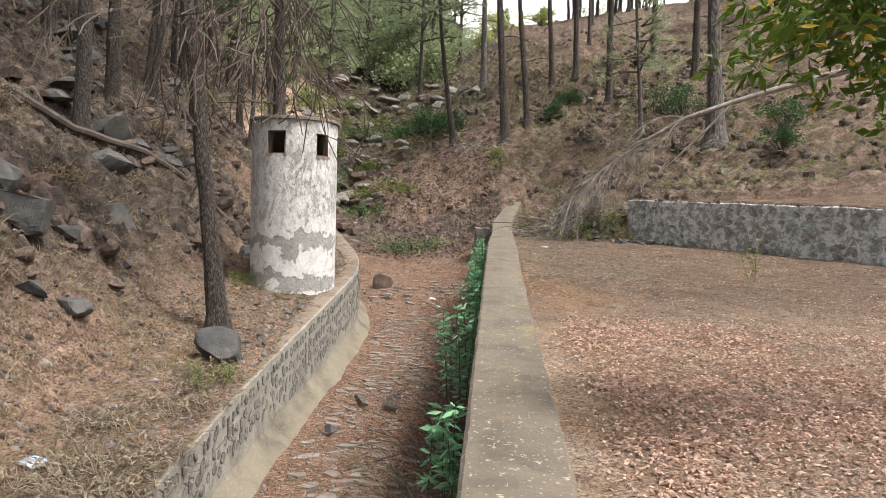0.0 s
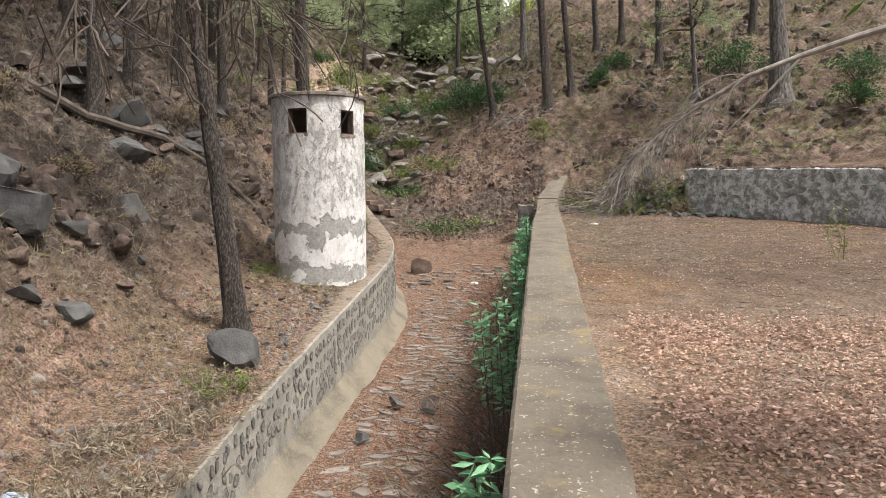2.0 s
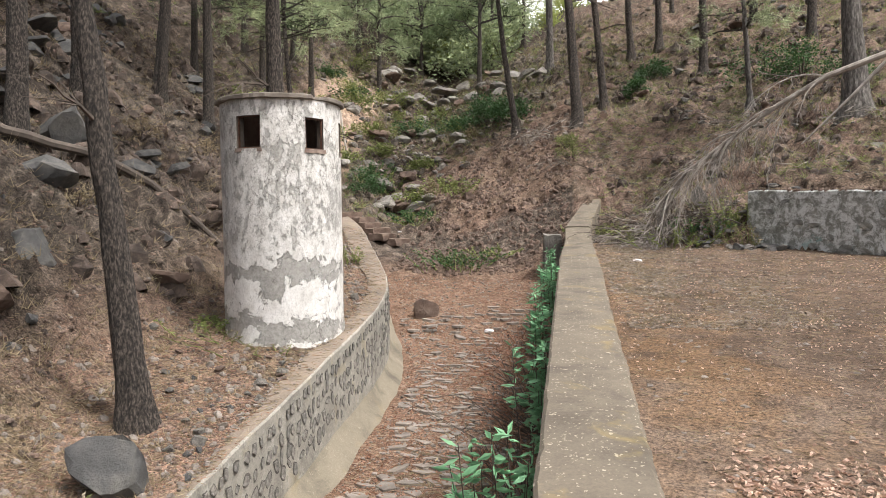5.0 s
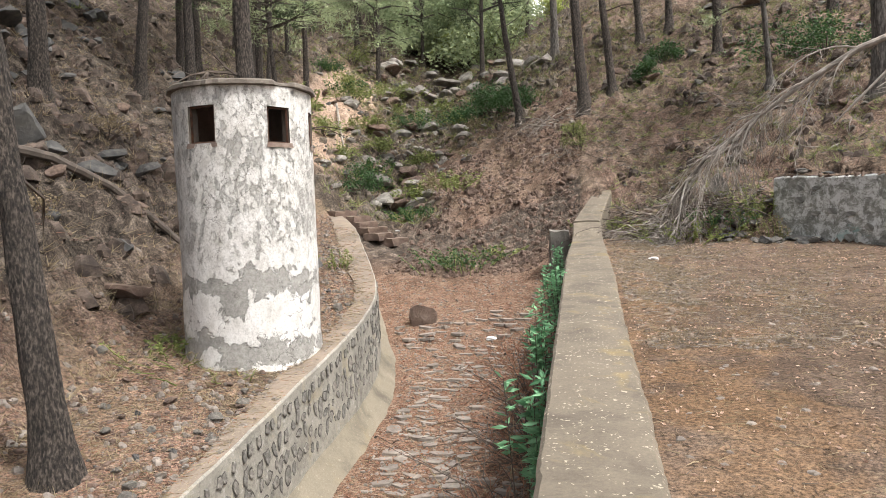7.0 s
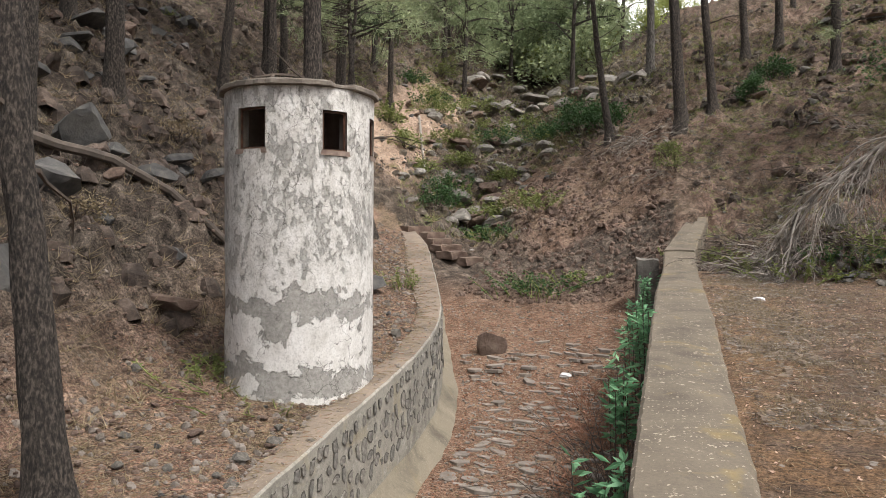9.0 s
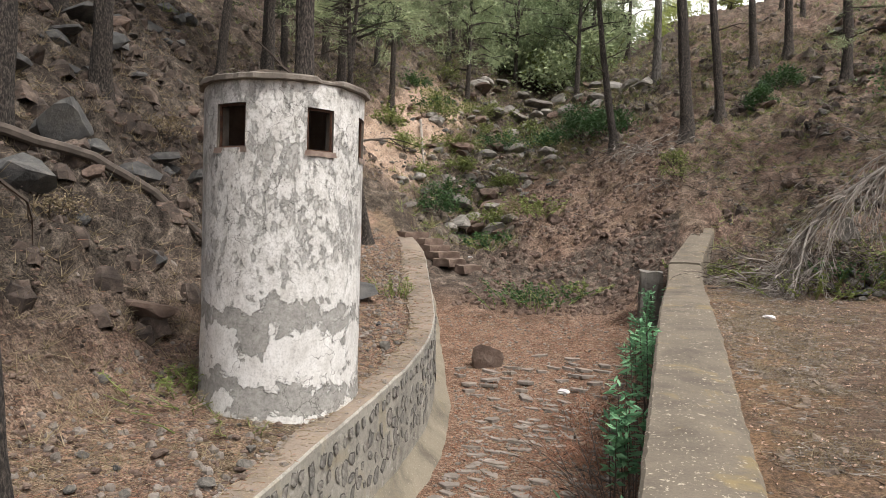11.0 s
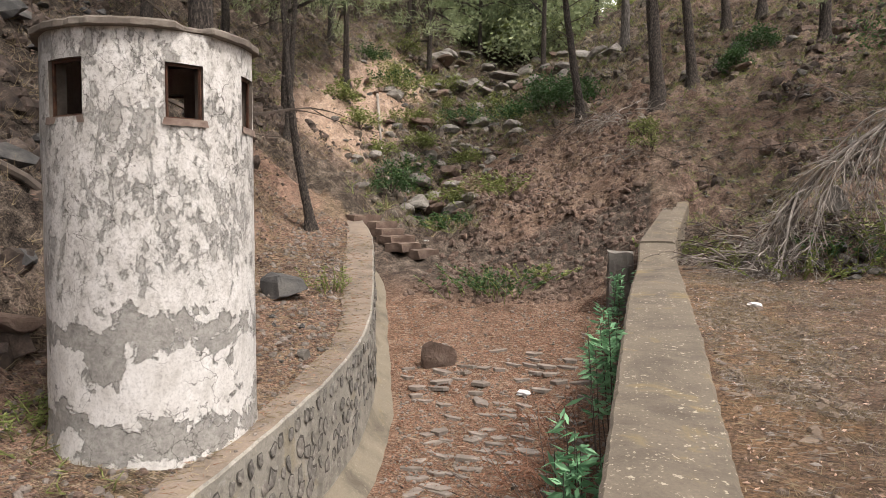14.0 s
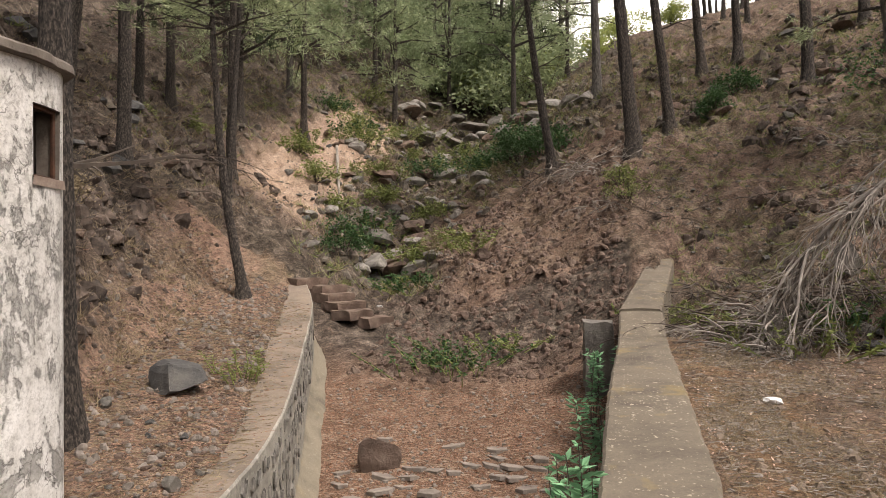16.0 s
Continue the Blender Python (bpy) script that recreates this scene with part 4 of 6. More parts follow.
pine(7.5, 27.2, 12, 0.16, (0, 0.02), 1, seed=25)

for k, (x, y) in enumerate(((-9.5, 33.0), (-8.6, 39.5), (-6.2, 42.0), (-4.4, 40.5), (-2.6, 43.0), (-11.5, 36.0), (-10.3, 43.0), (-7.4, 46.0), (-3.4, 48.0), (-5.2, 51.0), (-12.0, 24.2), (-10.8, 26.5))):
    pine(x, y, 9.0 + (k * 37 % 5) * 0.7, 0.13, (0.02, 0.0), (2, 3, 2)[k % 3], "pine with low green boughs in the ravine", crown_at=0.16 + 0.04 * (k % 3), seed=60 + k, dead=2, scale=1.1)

# the woods farther up, told apart only as trees
wood_rnd = random.Random(4)
for k in range(46):
    y = wood_rnd.uniform(30, 85)
    side = wood_rnd.choice((-1, 1))
    ax = lerp_table(y, AXIS)
    x = ax + side * wood_rnd.uniform(3.0, 9 + (y - 28) * 0.7)
    if -0.07 < (x - 0.2) / y < 0.1:
        x -= 0.17 * y
    pine(x, y, wood_rnd.uniform(8, 13), wood_rnd.uniform(0.1, 0.17), (wood_rnd.uniform(-0.05, 0.05), 0.03), wood_rnd.randint(0, 3), "pine in the woods up the ravine", crown_at=wood_rnd.uniform(0.2, 0.5), seed=100 + k, dead=3, scale=wood_rnd.uniform(0.9, 1.4))


for k in range(26):
    x, y = wood_rnd.uniform(4.5, 24), wood_rnd.uniform(29, 58)
    if (x - 0.2) / y > 0.1:
        pine(x, y, wood_rnd.uniform(8, 12), wood_rnd.uniform(0.09, 0.15), (wood_rnd.uniform(-0.05, 0.03), 0.02), wood_rnd.randint(0, 3), "slender pine on the upper hillside", crown_at=wood_rnd.uniform(0.4, 0.6), seed=200 + k, dead=4, scale=1.0)
# mostly unseen pines, added so their wide crowns shade the left slope
for k, (x, y) in enumerate(((-10.8, 1.5), (-12.4, 4.6), (-13.4, 8.6), (-12.2, 11.6), (-14.5, 13.5), (-10.6, -2.2), (-13.0, 0.0), (-15.4, 6.0), (-9.2, 3.4))):
    pine(x, y, 10.5 + (k * 3 % 4) * 0.6, 0.16, (0.03, 0.0), k % 2, "mostly unseen pine added to shade the steep slope", crown_at=0.5, seed=240 + k, dead=6, scale=1.5)


# ---- fallen and dead wood ----
def hanging_branch(g, p, way, length, radius, rnd):
    """A dead bough bowing down under its weight, with side twigs in two ranks."""
    n = 9
    p, way = Vector(p), Vector(way).normalized()
    pts = [p.copy()]
    for i in range(n):
        way = (way + Vector((rnd.gauss(0, 0.08), rnd.gauss(0, 0.08), -0.17))).normalized()
        p = p + way * length / n
        p.z = max(p.z, land(p.x, p.y) + 0.03)
        pts.append(p.copy())
    g.tube(pts, [max(0.004, radius * (1 - 0.8 * i / n)) for i in range(n + 1)], 5, cap=False)
    for i in range(2, n):
        for side in (-1, 1):
            if rnd.random() < 0.8:
                run = (pts[i + 1] - pts[i]).normalized()
                out = run.cross(Vector((0.3, -1, 0.2))).normalized() * side
                twig(g, pts[i], run + out * rnd.uniform(0.4, 0.9) + Vector((0, rnd.gauss(0, 0.3), 0)), length * rnd.uniform(0.14, 0.34), radius * 0.5, 1, rnd, 0.35, 0.45, 3, floor_at=land)


def fallen_pine():
    rnd = random.Random(31)
    t = thing("fallen_pine", "fallen dead pine with bleached bare twigs hanging over the terrace", "dead tree", (0, 0, 0))
    stem = [Vector(p) for p in ((11.2, 11.3, 5.8), (7.5, 11.95, 4.8), (6.4, 12.05, 4.45), (5.2, 12.2, 4.02), (4.3, 12.3, 3.48), (3.45, 12.4, 2.87), (2.65, 12.5, 2.25), (2.1, 12.6, 1.6))]
    g = Geo()
    g.tube(stem, [0.1, 0.075, 0.066, 0.056, 0.046, 0.036, 0.024, 0.01], 8)
    part("stem", g, M_DEADWOOD, t)
    fork = Geo()
    fork.tube([stem[2], Vector((5.6, 12.0, 3.6)), Vector((4.7, 12.0, 2.7))], [0.04, 0.03, 0.012], 6)
    part("fork", fork, M_DEADWOOD, t)
    b = Geo()
    for _ in range(34):
        at = 2.3 + 4.4 * rnd.random() ** 0.62
        i = int(at)
        p = stem[i].lerp(stem[i + 1], at - i)
        hanging_branch(b, p, (stem[i + 1] - stem[i]).normalized() + Vector((rnd.gauss(-0.1, 0.25), rnd.gauss(-0.1, 0.5), rnd.gauss(0.1, 0.3))), rnd.uniform(1.0, 2.3), rnd.uniform(0.012, 0.022), rnd)
    tagged(part("twig_tangle", b, M_DEADWOOD, t, "comb of bare grey twigs"), kind="stuff")
    # the snag on which its butt end lies
    snag = thing("snag", "standing dead trunk with the fallen pine leaning on it", "dead tree", (11.3, 11.4, land(11.3, 11.4)))
    s = Geo()
    h = 6.3 - land(11.3, 11.4)
    s.tube([(0, 0, -0.2), (0.03, 0.02, h * 0.5), (0, 0.05, h)], [0.24, 0.19, 0.15], 12)
    part("trunk", s, M_GREYBARK, snag)


fallen_pine()


def dead_limb():
    """The dead pine beside the path whose bare limb hangs over the channel."""
    rnd = random.Random(12)
    t = thing("dead_pine", "dead pine whose bare twigs hang over the channel", "dead tree", (-4.6, -4.2, land(-4.6, -4.2)))
    o = t.location
    base = Vector((0, 0, -0.2))
    g = Geo()
    g.tube([base, Vector((0.1, 0, 2.5)), Vector((0.3, 0.1, 5.6)), Vector((0.3, 0.2, 8.0))], [0.2, 0.17, 0.12, 0.05], 12)
    part("trunk", g, M_BARK, t)
    limb = [Vector((-4.3, -4.1, 3.3)), Vector((-3.2, -3.9, 3.3)), Vector((-2.3, -3.6, 3.0)), Vector((-1.5, -3.4, 2.75)), Vector((-0.75, -3.1, 2.5))]
    lg = Geo()
    lg.tube([p - o for p in limb], [0.07, 0.055, 0.04, 0.026, 0.01], 7)
    part("limb", lg, M_DARKTWIG, t)
    tw = Geo()
    for _ in range(34):
        i = rnd.choice((1, 2, 2, 3, 3, 3))
        p = limb[i].lerp(limb[i + 1], rnd.random()) - o
        twig(tw, p, (rnd.gauss(0.0, 0.4), rnd.gauss(0.1, 0.4), -0.7 + rnd.gauss(0, 0.3)), rnd.uniform(0.5, 1.15), rnd.uniform(0.004, 0.007), 2, rnd, 0.3, 0.5, 4)
    tagged(part("twig_tangle", tw, M_DARKTWIG, t, "hanging tangle of bare twigs"), kind="stuff")


dead_limb()


def log(points, radii, material, label, name="log"):
    t = thing(name, label, "log", points[0])
    g = Geo()
    o = Vector(points[0])
    fine = []
    for a, b in zip(points, points[1:]):
        fine += [Vector(a).lerp(Vector(b), k / 4) - o for k in range(4)]
    fine.append(Vector(points[-1]) - o)
    rad = [float(np.interp(i / (len(fine) - 1), np.linspace(0, 1, len(radii)), radii)) for i in range(len(fine))]
    fine = [p + Vector((0, 0, 0.03 * wobble(i * 0.9, 3.0))) for i, p in enumerate(fine)]
    g.tube(fine, rad, 8)
    part("stem", g, material, t)
    return t


def on_ground(x, y, up=0.05):
    return (x, y, land(x, y) + up)


# ---- left slope and shelf ----
log([on_ground(-9.6, 5.7, 0.2), on_ground(-8.5, 6.95, 0.25), on_ground(-7.39, 7.75, 0.24), on_ground(-6.85, 8.3, 0.22), on_ground(-6.2, 8.7, 0.14), on_ground(-5.6, 8.95, 0.05)], [0.1, 0.085, 0.07, 0.055, 0.04], M_DARKTWIG, "crooked dead log lying down the slope")
log([on_ground(-9.4, 26.2, 0.3), on_ground(-8.4, 24.0, 0.2), on_ground(-7.5, 22.2, 0.1)], [0.05, 0.04, 0.015], M_DEADWOOD, "pale bare branch lying in the ravine", "fallen_branch")

STONES = [rock_mesh(60 + k, (1, 1, 0.7), m, 2) for k, m in enumerate((M_STONE, M_BROWNROCK, M_DARKROCK, M_STONE, M_PALEROCK, M_PALEROCK, M_BROWNROCK, M_DARKROCK))]


def stone(x, y, r, kind, label, group, rnd, name="stone", flat=1.0, sink=0.3):
    ob = new(name, STONES[kind])
    ob.matrix_basis = Matrix.LocRotScale((x, y, land(x, y) + r * 0.7 * flat * (1 - 2 * sink)), Euler((rnd.uniform(-0.3, 0.3), rnd.uniform(-0.3, 0.3), rnd.uniform(0, 6.28))), (r * rnd.uniform(0.8, 1.3), r, r * flat))
    return tagged(ob, label, "stone", group)


rnd = random.Random(8)
for x, y, r in ((-3.12, 5.0, 0.09), (-3.2, 5.12, 0.07), (-3.11, 4.43, 0.08), (-3.3, 4.5, 0.06), (-3.22, 3.35, 0.1), (-3.34, 3.5, 0.08), (-3.42, 3.1, 0.07), (-3.9, 4.97, 0.09), (-3.28, 4.84, 0.1), (-3.16, 5.2, 0.1),
                (-3.3, 5.45, 0.07), (-4.11, 4.25, 0.07), (-5.26, 5.8, 0.09), (-3.55, 3.9, 0.06), (-3.7, 4.4, 0.06), (-4.4, 4.7, 0.07), (-4.6, 5.3, 0.06), (-3.5, 5.5, 0.06), (-3.45, 1.2, 0.09), (-4.13, 0.32, 0.07), (-3.3, 0.9, 0.06), (-3.38, 7.6, 0.07), (-3.7, 9.2, 0.08), (-4.9, 9.6, 0.11), (-5.3, 11.9, 0.12), (-4.4, 12.3, 0.09)):
    stone(x, y, r, rnd.randint(0, 3), "small grey-brown stone on the bank shelf", "stones of the shelf", rnd)

for k in range(70):
    y = rnd.uniform(1.5, 13)
    stone(lerp_table(y, LEFT_X) - left_t(y) - abs(rnd.gauss(0.1, 0.8)) - 0.05, y, rnd.uniform(0.025, 0.06), rnd.randint(0, 3), "small grey-brown stone on the bank shelf", "stones of the shelf", rnd)
# rubble standing out of the steep left slope
for k in range(170):
    y = rnd.uniform(-4, 19)
    x = lerp_table(y, LEFT_X) - left_t(y) - rnd.uniform(2.2, 9.5)
    stone(x, y, rnd.choice((0.08, 0.1, 0.13, 0.18, 0.25, 0.38)) * rnd.uniform(0.7, 1.2), rnd.choice((1, 2, 2, 6, 7)), "dark rock bedded in the slope", "rocks of the slope", rnd, "slope_rock", 0.9)
# ledges of dark rock along the upper slope
for k in range(64):
    band = rnd.choice((4.6, 6.2, 7.6, 9.0))
    y = rnd.uniform(1, 20)
    x = lerp_table(min(y, 17), LEFT_X) - left_t(y) - band - 0.5 * math.sin(y * 0.8 + band) - rnd.gauss(0, 0.3)
    stone(x, y, rnd.choice((0.2, 0.28, 0.38, 0.55)) * rnd.uniform(0.8, 1.3), rnd.choice((2, 7, 7)), "jutting dark rock of a broken ledge", "ledge rocks of the slope", rnd, "ledge_rock", 0.75, 0.3)
# ravine: tumbled pale boulders
for k in range(250):
    y = 19.0 + 20 * rnd.random()
    x = lerp_table(y, AXIS) + rnd.gauss(0, 0.6 + (y - 19) * 0.09)
    stone(x, y, rnd.choice((0.12, 0.16, 0.22, 0.32, 0.5)) * rnd.uniform(0.8, 1.3), rnd.choice((0, 1, 3, 4, 5, 5, 6, 1)), "tumbled grey rock in the dry stream bed", "boulders of the ravine", rnd, "boulder", 0.85, 0.35)
for x, y, r in ((-6.6, 36.2, 0.95), (-5.4, 36.8, 0.7), (-7.9, 35.2, 0.7), (-3.1, 31.2, 0.75), (-3.6, 32.2, 0.6), (-2.6, 33.0, 0.7), (-5.75, 21.8, 0.52), (-5.0, 21.2, 0.42), (-4.3, 20.6, 0.38), (-5.7, 20.0, 0.5), (-6.2, 20.6, 0.4), (0.2, 20.6, 0.2), (-1.0, 30.4, 0.7), (-1.8, 31.4, 0.6)):
    stone(x, y, r, rnd.choice((4, 5)), "pale limestone boulder in the ravine", "pale boulders", rnd, "boulder", 0.7, 0.2)
for k in range(260):
    y = 18.8 + 17 * rnd.random()
    stone(lerp_table(y, AXIS) + rnd.gauss(-0.4, 1.0 + (y - 19) * 0.16), y, rnd.uniform(0.07, 0.3), rnd.choice((0, 1, 2, 6, 5, 3, 4)), "broken brown rock along the ravine", "rubble of the ravine", rnd, "ravine_rock", 0.85, 0.3)
for k in range(40):
    stone(rnd.uniform(3.5, 7), rnd.uniform(15.5, 19.5), rnd.uniform(0.1, 0.22), rnd.choice((0, 3, 6)), "weathered rock on the hillside", "rocks of the hillside", rnd, "hill_rock", 0.85)
# stones of the right hillside and rubble beside the terrace wall
for k in range(110):
    x, y = rnd.uniform(1.2, 11), rnd.uniform(13, 30)
    if behind_far_wall(x, y)[0] > 0.5 or x < 3.6:
        stone(x, y, rnd.choice((0.08, 0.12, 0.18, 0.28)) * rnd.uniform(0.7, 1.3), rnd.choice((0, 1, 2, 3, 6)), "weathered rock on the hillside", "rocks of the hillside", rnd, "hill_rock", 0.85)
for k in range(90):
    u, s = rnd.uniform(-1.8, 1.4), rnd.uniform(-0.8, 0.3)
    stone(3.9 + 0.657 * u + 0.753 * s - 0.4, 12.4 - 0.753 * u + 0.657 * s + 0.4, rnd.uniform(0.05, 0.22), rnd.choice((0, 3, 2, 7)), "loose rubble stone beside the terrace wall", "rubble by the wall", rnd, "rubble", 0.7)


def slab(name, size, at, turn, material, label, category, tilt=(0, 0), group=""):
    """A rough-hewn block with worn edges."""
    bm = bmesh.new()
    bmesh.ops.create_cube(bm, size=1.0)
    bmesh.ops.scale(bm, vec=size, verts=bm.verts)
    bmesh.ops.subdivide_edges(bm, edges=bm.edges, cuts=3, use_grid_fill=True)
    for v in bm.verts:
        k = Vector((v.co.x / size[0], v.co.y / size[1], v.co.z / size[2])) * 2
        if k.length > 1.25:
            v.co *= 1 - 0.06 * (k.length - 1.25)
        v.co += Vector((noise.noise(v.co * 4 + Vector(at)), noise.noise(v.co * 4 - Vector(at)), noise.noise(v.co * 5 + Vector(at) * 2))) * 0.05
    me = bpy.data.meshes.new(name)
    bm.to_mesh(me)
    bm.free()
    me.materials.append(material)
    return tagged(thing(name, label, category, mesh=me, group=group), group=group), me, at, turn, tilt


def put_slab(*a, **k):
    ob, me, at, turn, tilt = slab(*a, **k)
    ob.matrix_basis = pose(*at, tilt[0], tilt[1], turn)
    return ob


for i in range(6):
    x, y = -6.15 + 0.3 * i, 17.0 - 0.12 * i
    put_slab("stone_step", (0.5, 0.75, 0.2), (x + 0.05 * (i % 2), y + 0.1 * ((i * 3) % 4 - 1.5), 1.46 - 0.155 * i), -22 + (i * 29) % 17 - 8, M_BROWNROCK, "worn stone step down into the channel", "step", group="steps of the channel")
put_slab("masonry_pier", (0.42, 0.4, 1.4), (-0.14, 13.75, 0.24), 4, M_STONE, "broken masonry pier against the channel wall", "pier")

# ---- the channel ----
weed_rnd = random.Random(21)


def weed(x, y, tall, wide, stems, material=None, label="blue-green leafy weeds growing from the channel foot", leaf=(0.14, 0.05), z=None, leaves=20, name="weed_clump", lean=(0, 0), bare=0.25, even=0.55):
    rnd = weed_rnd
    base = land(x, y) if z is None else z
    t = thing(name, label, "plant", (x, y, base))
    st, lf = Geo(), Geo()
    for _ in range(stems):
        p = Vector((rnd.gauss(0, wide * 0.35), rnd.gauss(0, wide * 0.45), -0.03))
        top = Vector((p.x * 1.5 + rnd.gauss(lean[0], wide * 0.25), p.y * 1.5 + rnd.gauss(lean[1], wide * 0.25), tall * rnd.uniform(even, 1.05)))
        mid = p.lerp(top, 0.5) + Vector((rnd.gauss(0, 0.05), rnd.gauss(0, 0.05), 0))
        st.tube([p, mid, top], [0.009, 0.007, 0.003], 4, cap=False)
        for _ in range(leaves):
            s = rnd.uniform(bare, 1.0)
            q = p.lerp(mid, s * 2) if s < 0.5 else mid.lerp(top, s * 2 - 1)
            a = rnd.uniform(0, 6.28)
            lf.leaf(q, (math.cos(a), math.sin(a), rnd.uniform(-0.5, 0.6)), leaf[0] * rnd.uniform(0.6, 1.25), leaf[1] * rnd.uniform(0.8, 1.3), 0.2, rnd)
    tagged(part("stem", st, M_DARKTWIG if material is None else M_SCRUB, t, "thin upright stems"), kind="stuff")
    tagged(part("foliage", lf, material or M_WEED, t), kind="stuff")
    return t


for x, y, tall, wide, stems, bare in ((-0.04, -2.35, 2.5, 0.12, 6, 0.84), (-0.08, 1.3, 2.3, 0.26, 20, 0.62), (-0.06, 3.45, 2.1, 0.2, 12, 0.74), (-0.05, 5.5, 2.1, 0.18, 10, 0.74), (-0.03, 7.45, 2.15, 0.16, 7, 0.66),
                                      (-0.06, 9.2, 1.55, 0.16, 4, 0.7), (-0.1, 10.9, 1.4, 0.2, 5, 0.62), (-0.16, 12.5, 1.3, 0.24, 6, 0.5)):
    weed(x, y, tall, wide, stems, leaf=(0.115, 0.032), leaves=34, lean=(-0.04, 0), bare=bare, even=0.88)
weed(-2.5, 14.75, 0.5, 1.1, 46, M_BUSH, "patch of green weeds on the channel bed", (0.08, 0.035))
weed(-1.7, 15.4, 0.3, 0.9, 22, M_SCRUB, "thin patch of weeds on the channel bed", (0.07, 0.03))
weed(-4.4, 19.0, 0.5, 0.9, 34, M_BUSH, "low green weeds among the stones", (0.1, 0.045))
weed(-3.2, 19.6, 0.5, 0.8, 18, M_SCRUB, "low green weeds among the stones", (0.1, 0.04))
weed(0.98, 14.5, 0.4, 0.6, 22, M_SCRUB, "green weeds beside the wall end", (0.08, 0.035))
weed(1.9, 13.6, 0.35, 0.9, 24, M_SCRUB, "green weeds under the fallen pine", (0.08, 0.03))
weed(2.9, 12.9, 0.4, 0.8, 30, M_BUSH, "green weeds under the fallen pine", (0.07, 0.03))
weed(3.75, 12.2, 0.5, 0.4, 24, M_DRY, "dry weeds at the end of the terrace wall", (0.09, 0.02))
weed(3.6, 12.7, 0.7, 0.5, 24, M_SCRUB, "green weeds at the end of the terrace wall", (0.08, 0.03))
weed(2.5, 12.6, 0.4, 0.9, 24, M_SCRUB, "green weeds under the fallen pine", (0.07, 0.03))
weed(-4.62, 6.25, 0.22, 0.4, 18, M_SCRUB, "small weeds at the foot of the tower", (0.06, 0.02))
weed(-4.3, 5.95, 0.16, 0.5, 20, M_DRY, "dry grass round the foot of the tower", (0.08, 0.008))
weed(-3.6, 5.75, 0.12, 0.5, 16, M_DRY, "dry grass round the foot of the tower", (0.07, 0.008))
weed(-4.2, 11.1, 0.35, 0.35, 14, M_SCRUB, "dry tuft of weeds on the shelf", (0.07, 0.015))
weed(-3.4, 1.65, 0.25, 0.5, 22, M_SCRUB, "yellow-green tuft on the bank", (0.07, 0.012))
weed(4.45, 4.75, 0.75, 0.12, 3, M_SCRUB, "thin young sapling on the terrace", (0.07, 0.03), leaves=16, name="sapling")


def stalks(x, y, tall, wide, count, label, lean=(0, 0), material=None, z=None, name="dead_stalks"):
    rnd = weed_rnd
    g = Geo()
    for _ in range(count):
        p = Vector((rnd.gauss(0, wide * 0.4), rnd.gauss(0, wide * 0.5), -0.02))
        way = Vector((rnd.gauss(lean[0], 0.5), rnd.gauss(lean[1], 0.5), rnd.uniform(0.2, 1.0)))
        n = tall * rnd.uniform(0.5, 1.1)
        q = p + way.normalized() * n * 0.6
        e = q + (way.normalized() + Vector((rnd.gauss(0, 0.3), rnd.gauss(0, 0.3), -0.5))).normalized() * n * 0.5
        g.tube([p, q, e], [0.006, 0.005, 0.002], 3, cap=False)
        for _ in range(3):
            g.leaf(q.lerp(e, rnd.random()), (rnd.gauss(0, 1), rnd.gauss(0, 1), -0.4), rnd.uniform(0.04, 0.1), 0.025, 0.3, rnd)
    return thing(name, label, "plant", (x, y, land(x, y) if z is None else z), g.mesh(name, material or M_REDSTALK), kind="stuff")


for x, y, tall, wide, n in ((-0.55, 3.9, 0.8, 0.7, 70), (-0.5, 2.4, 0.9, 0.6, 60), (-0.6, 0.9, 0.9, 0.6, 60), (-0.6, -0.8, 0.9, 0.8, 70), (-0.5, -2.2, 1.0, 0.8, 80), (-1.0, 3.2, 0.5, 0.9, 60), (-0.55, 7.2, 0.7, 0.6, 60), (-0.6, 8.8, 0.7, 0.7, 70), (-0.7, 10.3, 0.6, 0.8, 60), (-0.5, 5.6, 0.8, 0.5, 50)):
    stalks(x, y, tall, wide, n, "withered reddish stalks along the channel foot", (-0.3, 0))
stalks(-0.12, 2.9, 1.5, 0.25, 60, "dry brown stems hanging on the channel wall", (-0.2, 0), M_DARKTWIG)
for y in (-3.0, -1.6, -0.6, 2.0, 4.4, 6.6):
    stalks(-0.14, y, 1.7, 0.3, 60, "dry brown stems hanging on the channel wall", (-0.25, 0), M_DARKTWIG)
for x, y, n in ((-0.5, -1.7, 46), (-0.55, -2.9, 40), (-0.5, 0.4, 36), (-0.6, 4.7, 26), (-0.6, 1.9, 26)):
    stalks(x, y, 1.3, 0.5, n, "fan of pale straw-coloured dead stalks on the channel bed", (-0.8, -0.2), M_DRY)
stalks(-0.12, 0.3, 1.4, 0.25, 50, "dry brown stems hanging on the channel wall", (-0.2, 0), M_DARKTWIG)


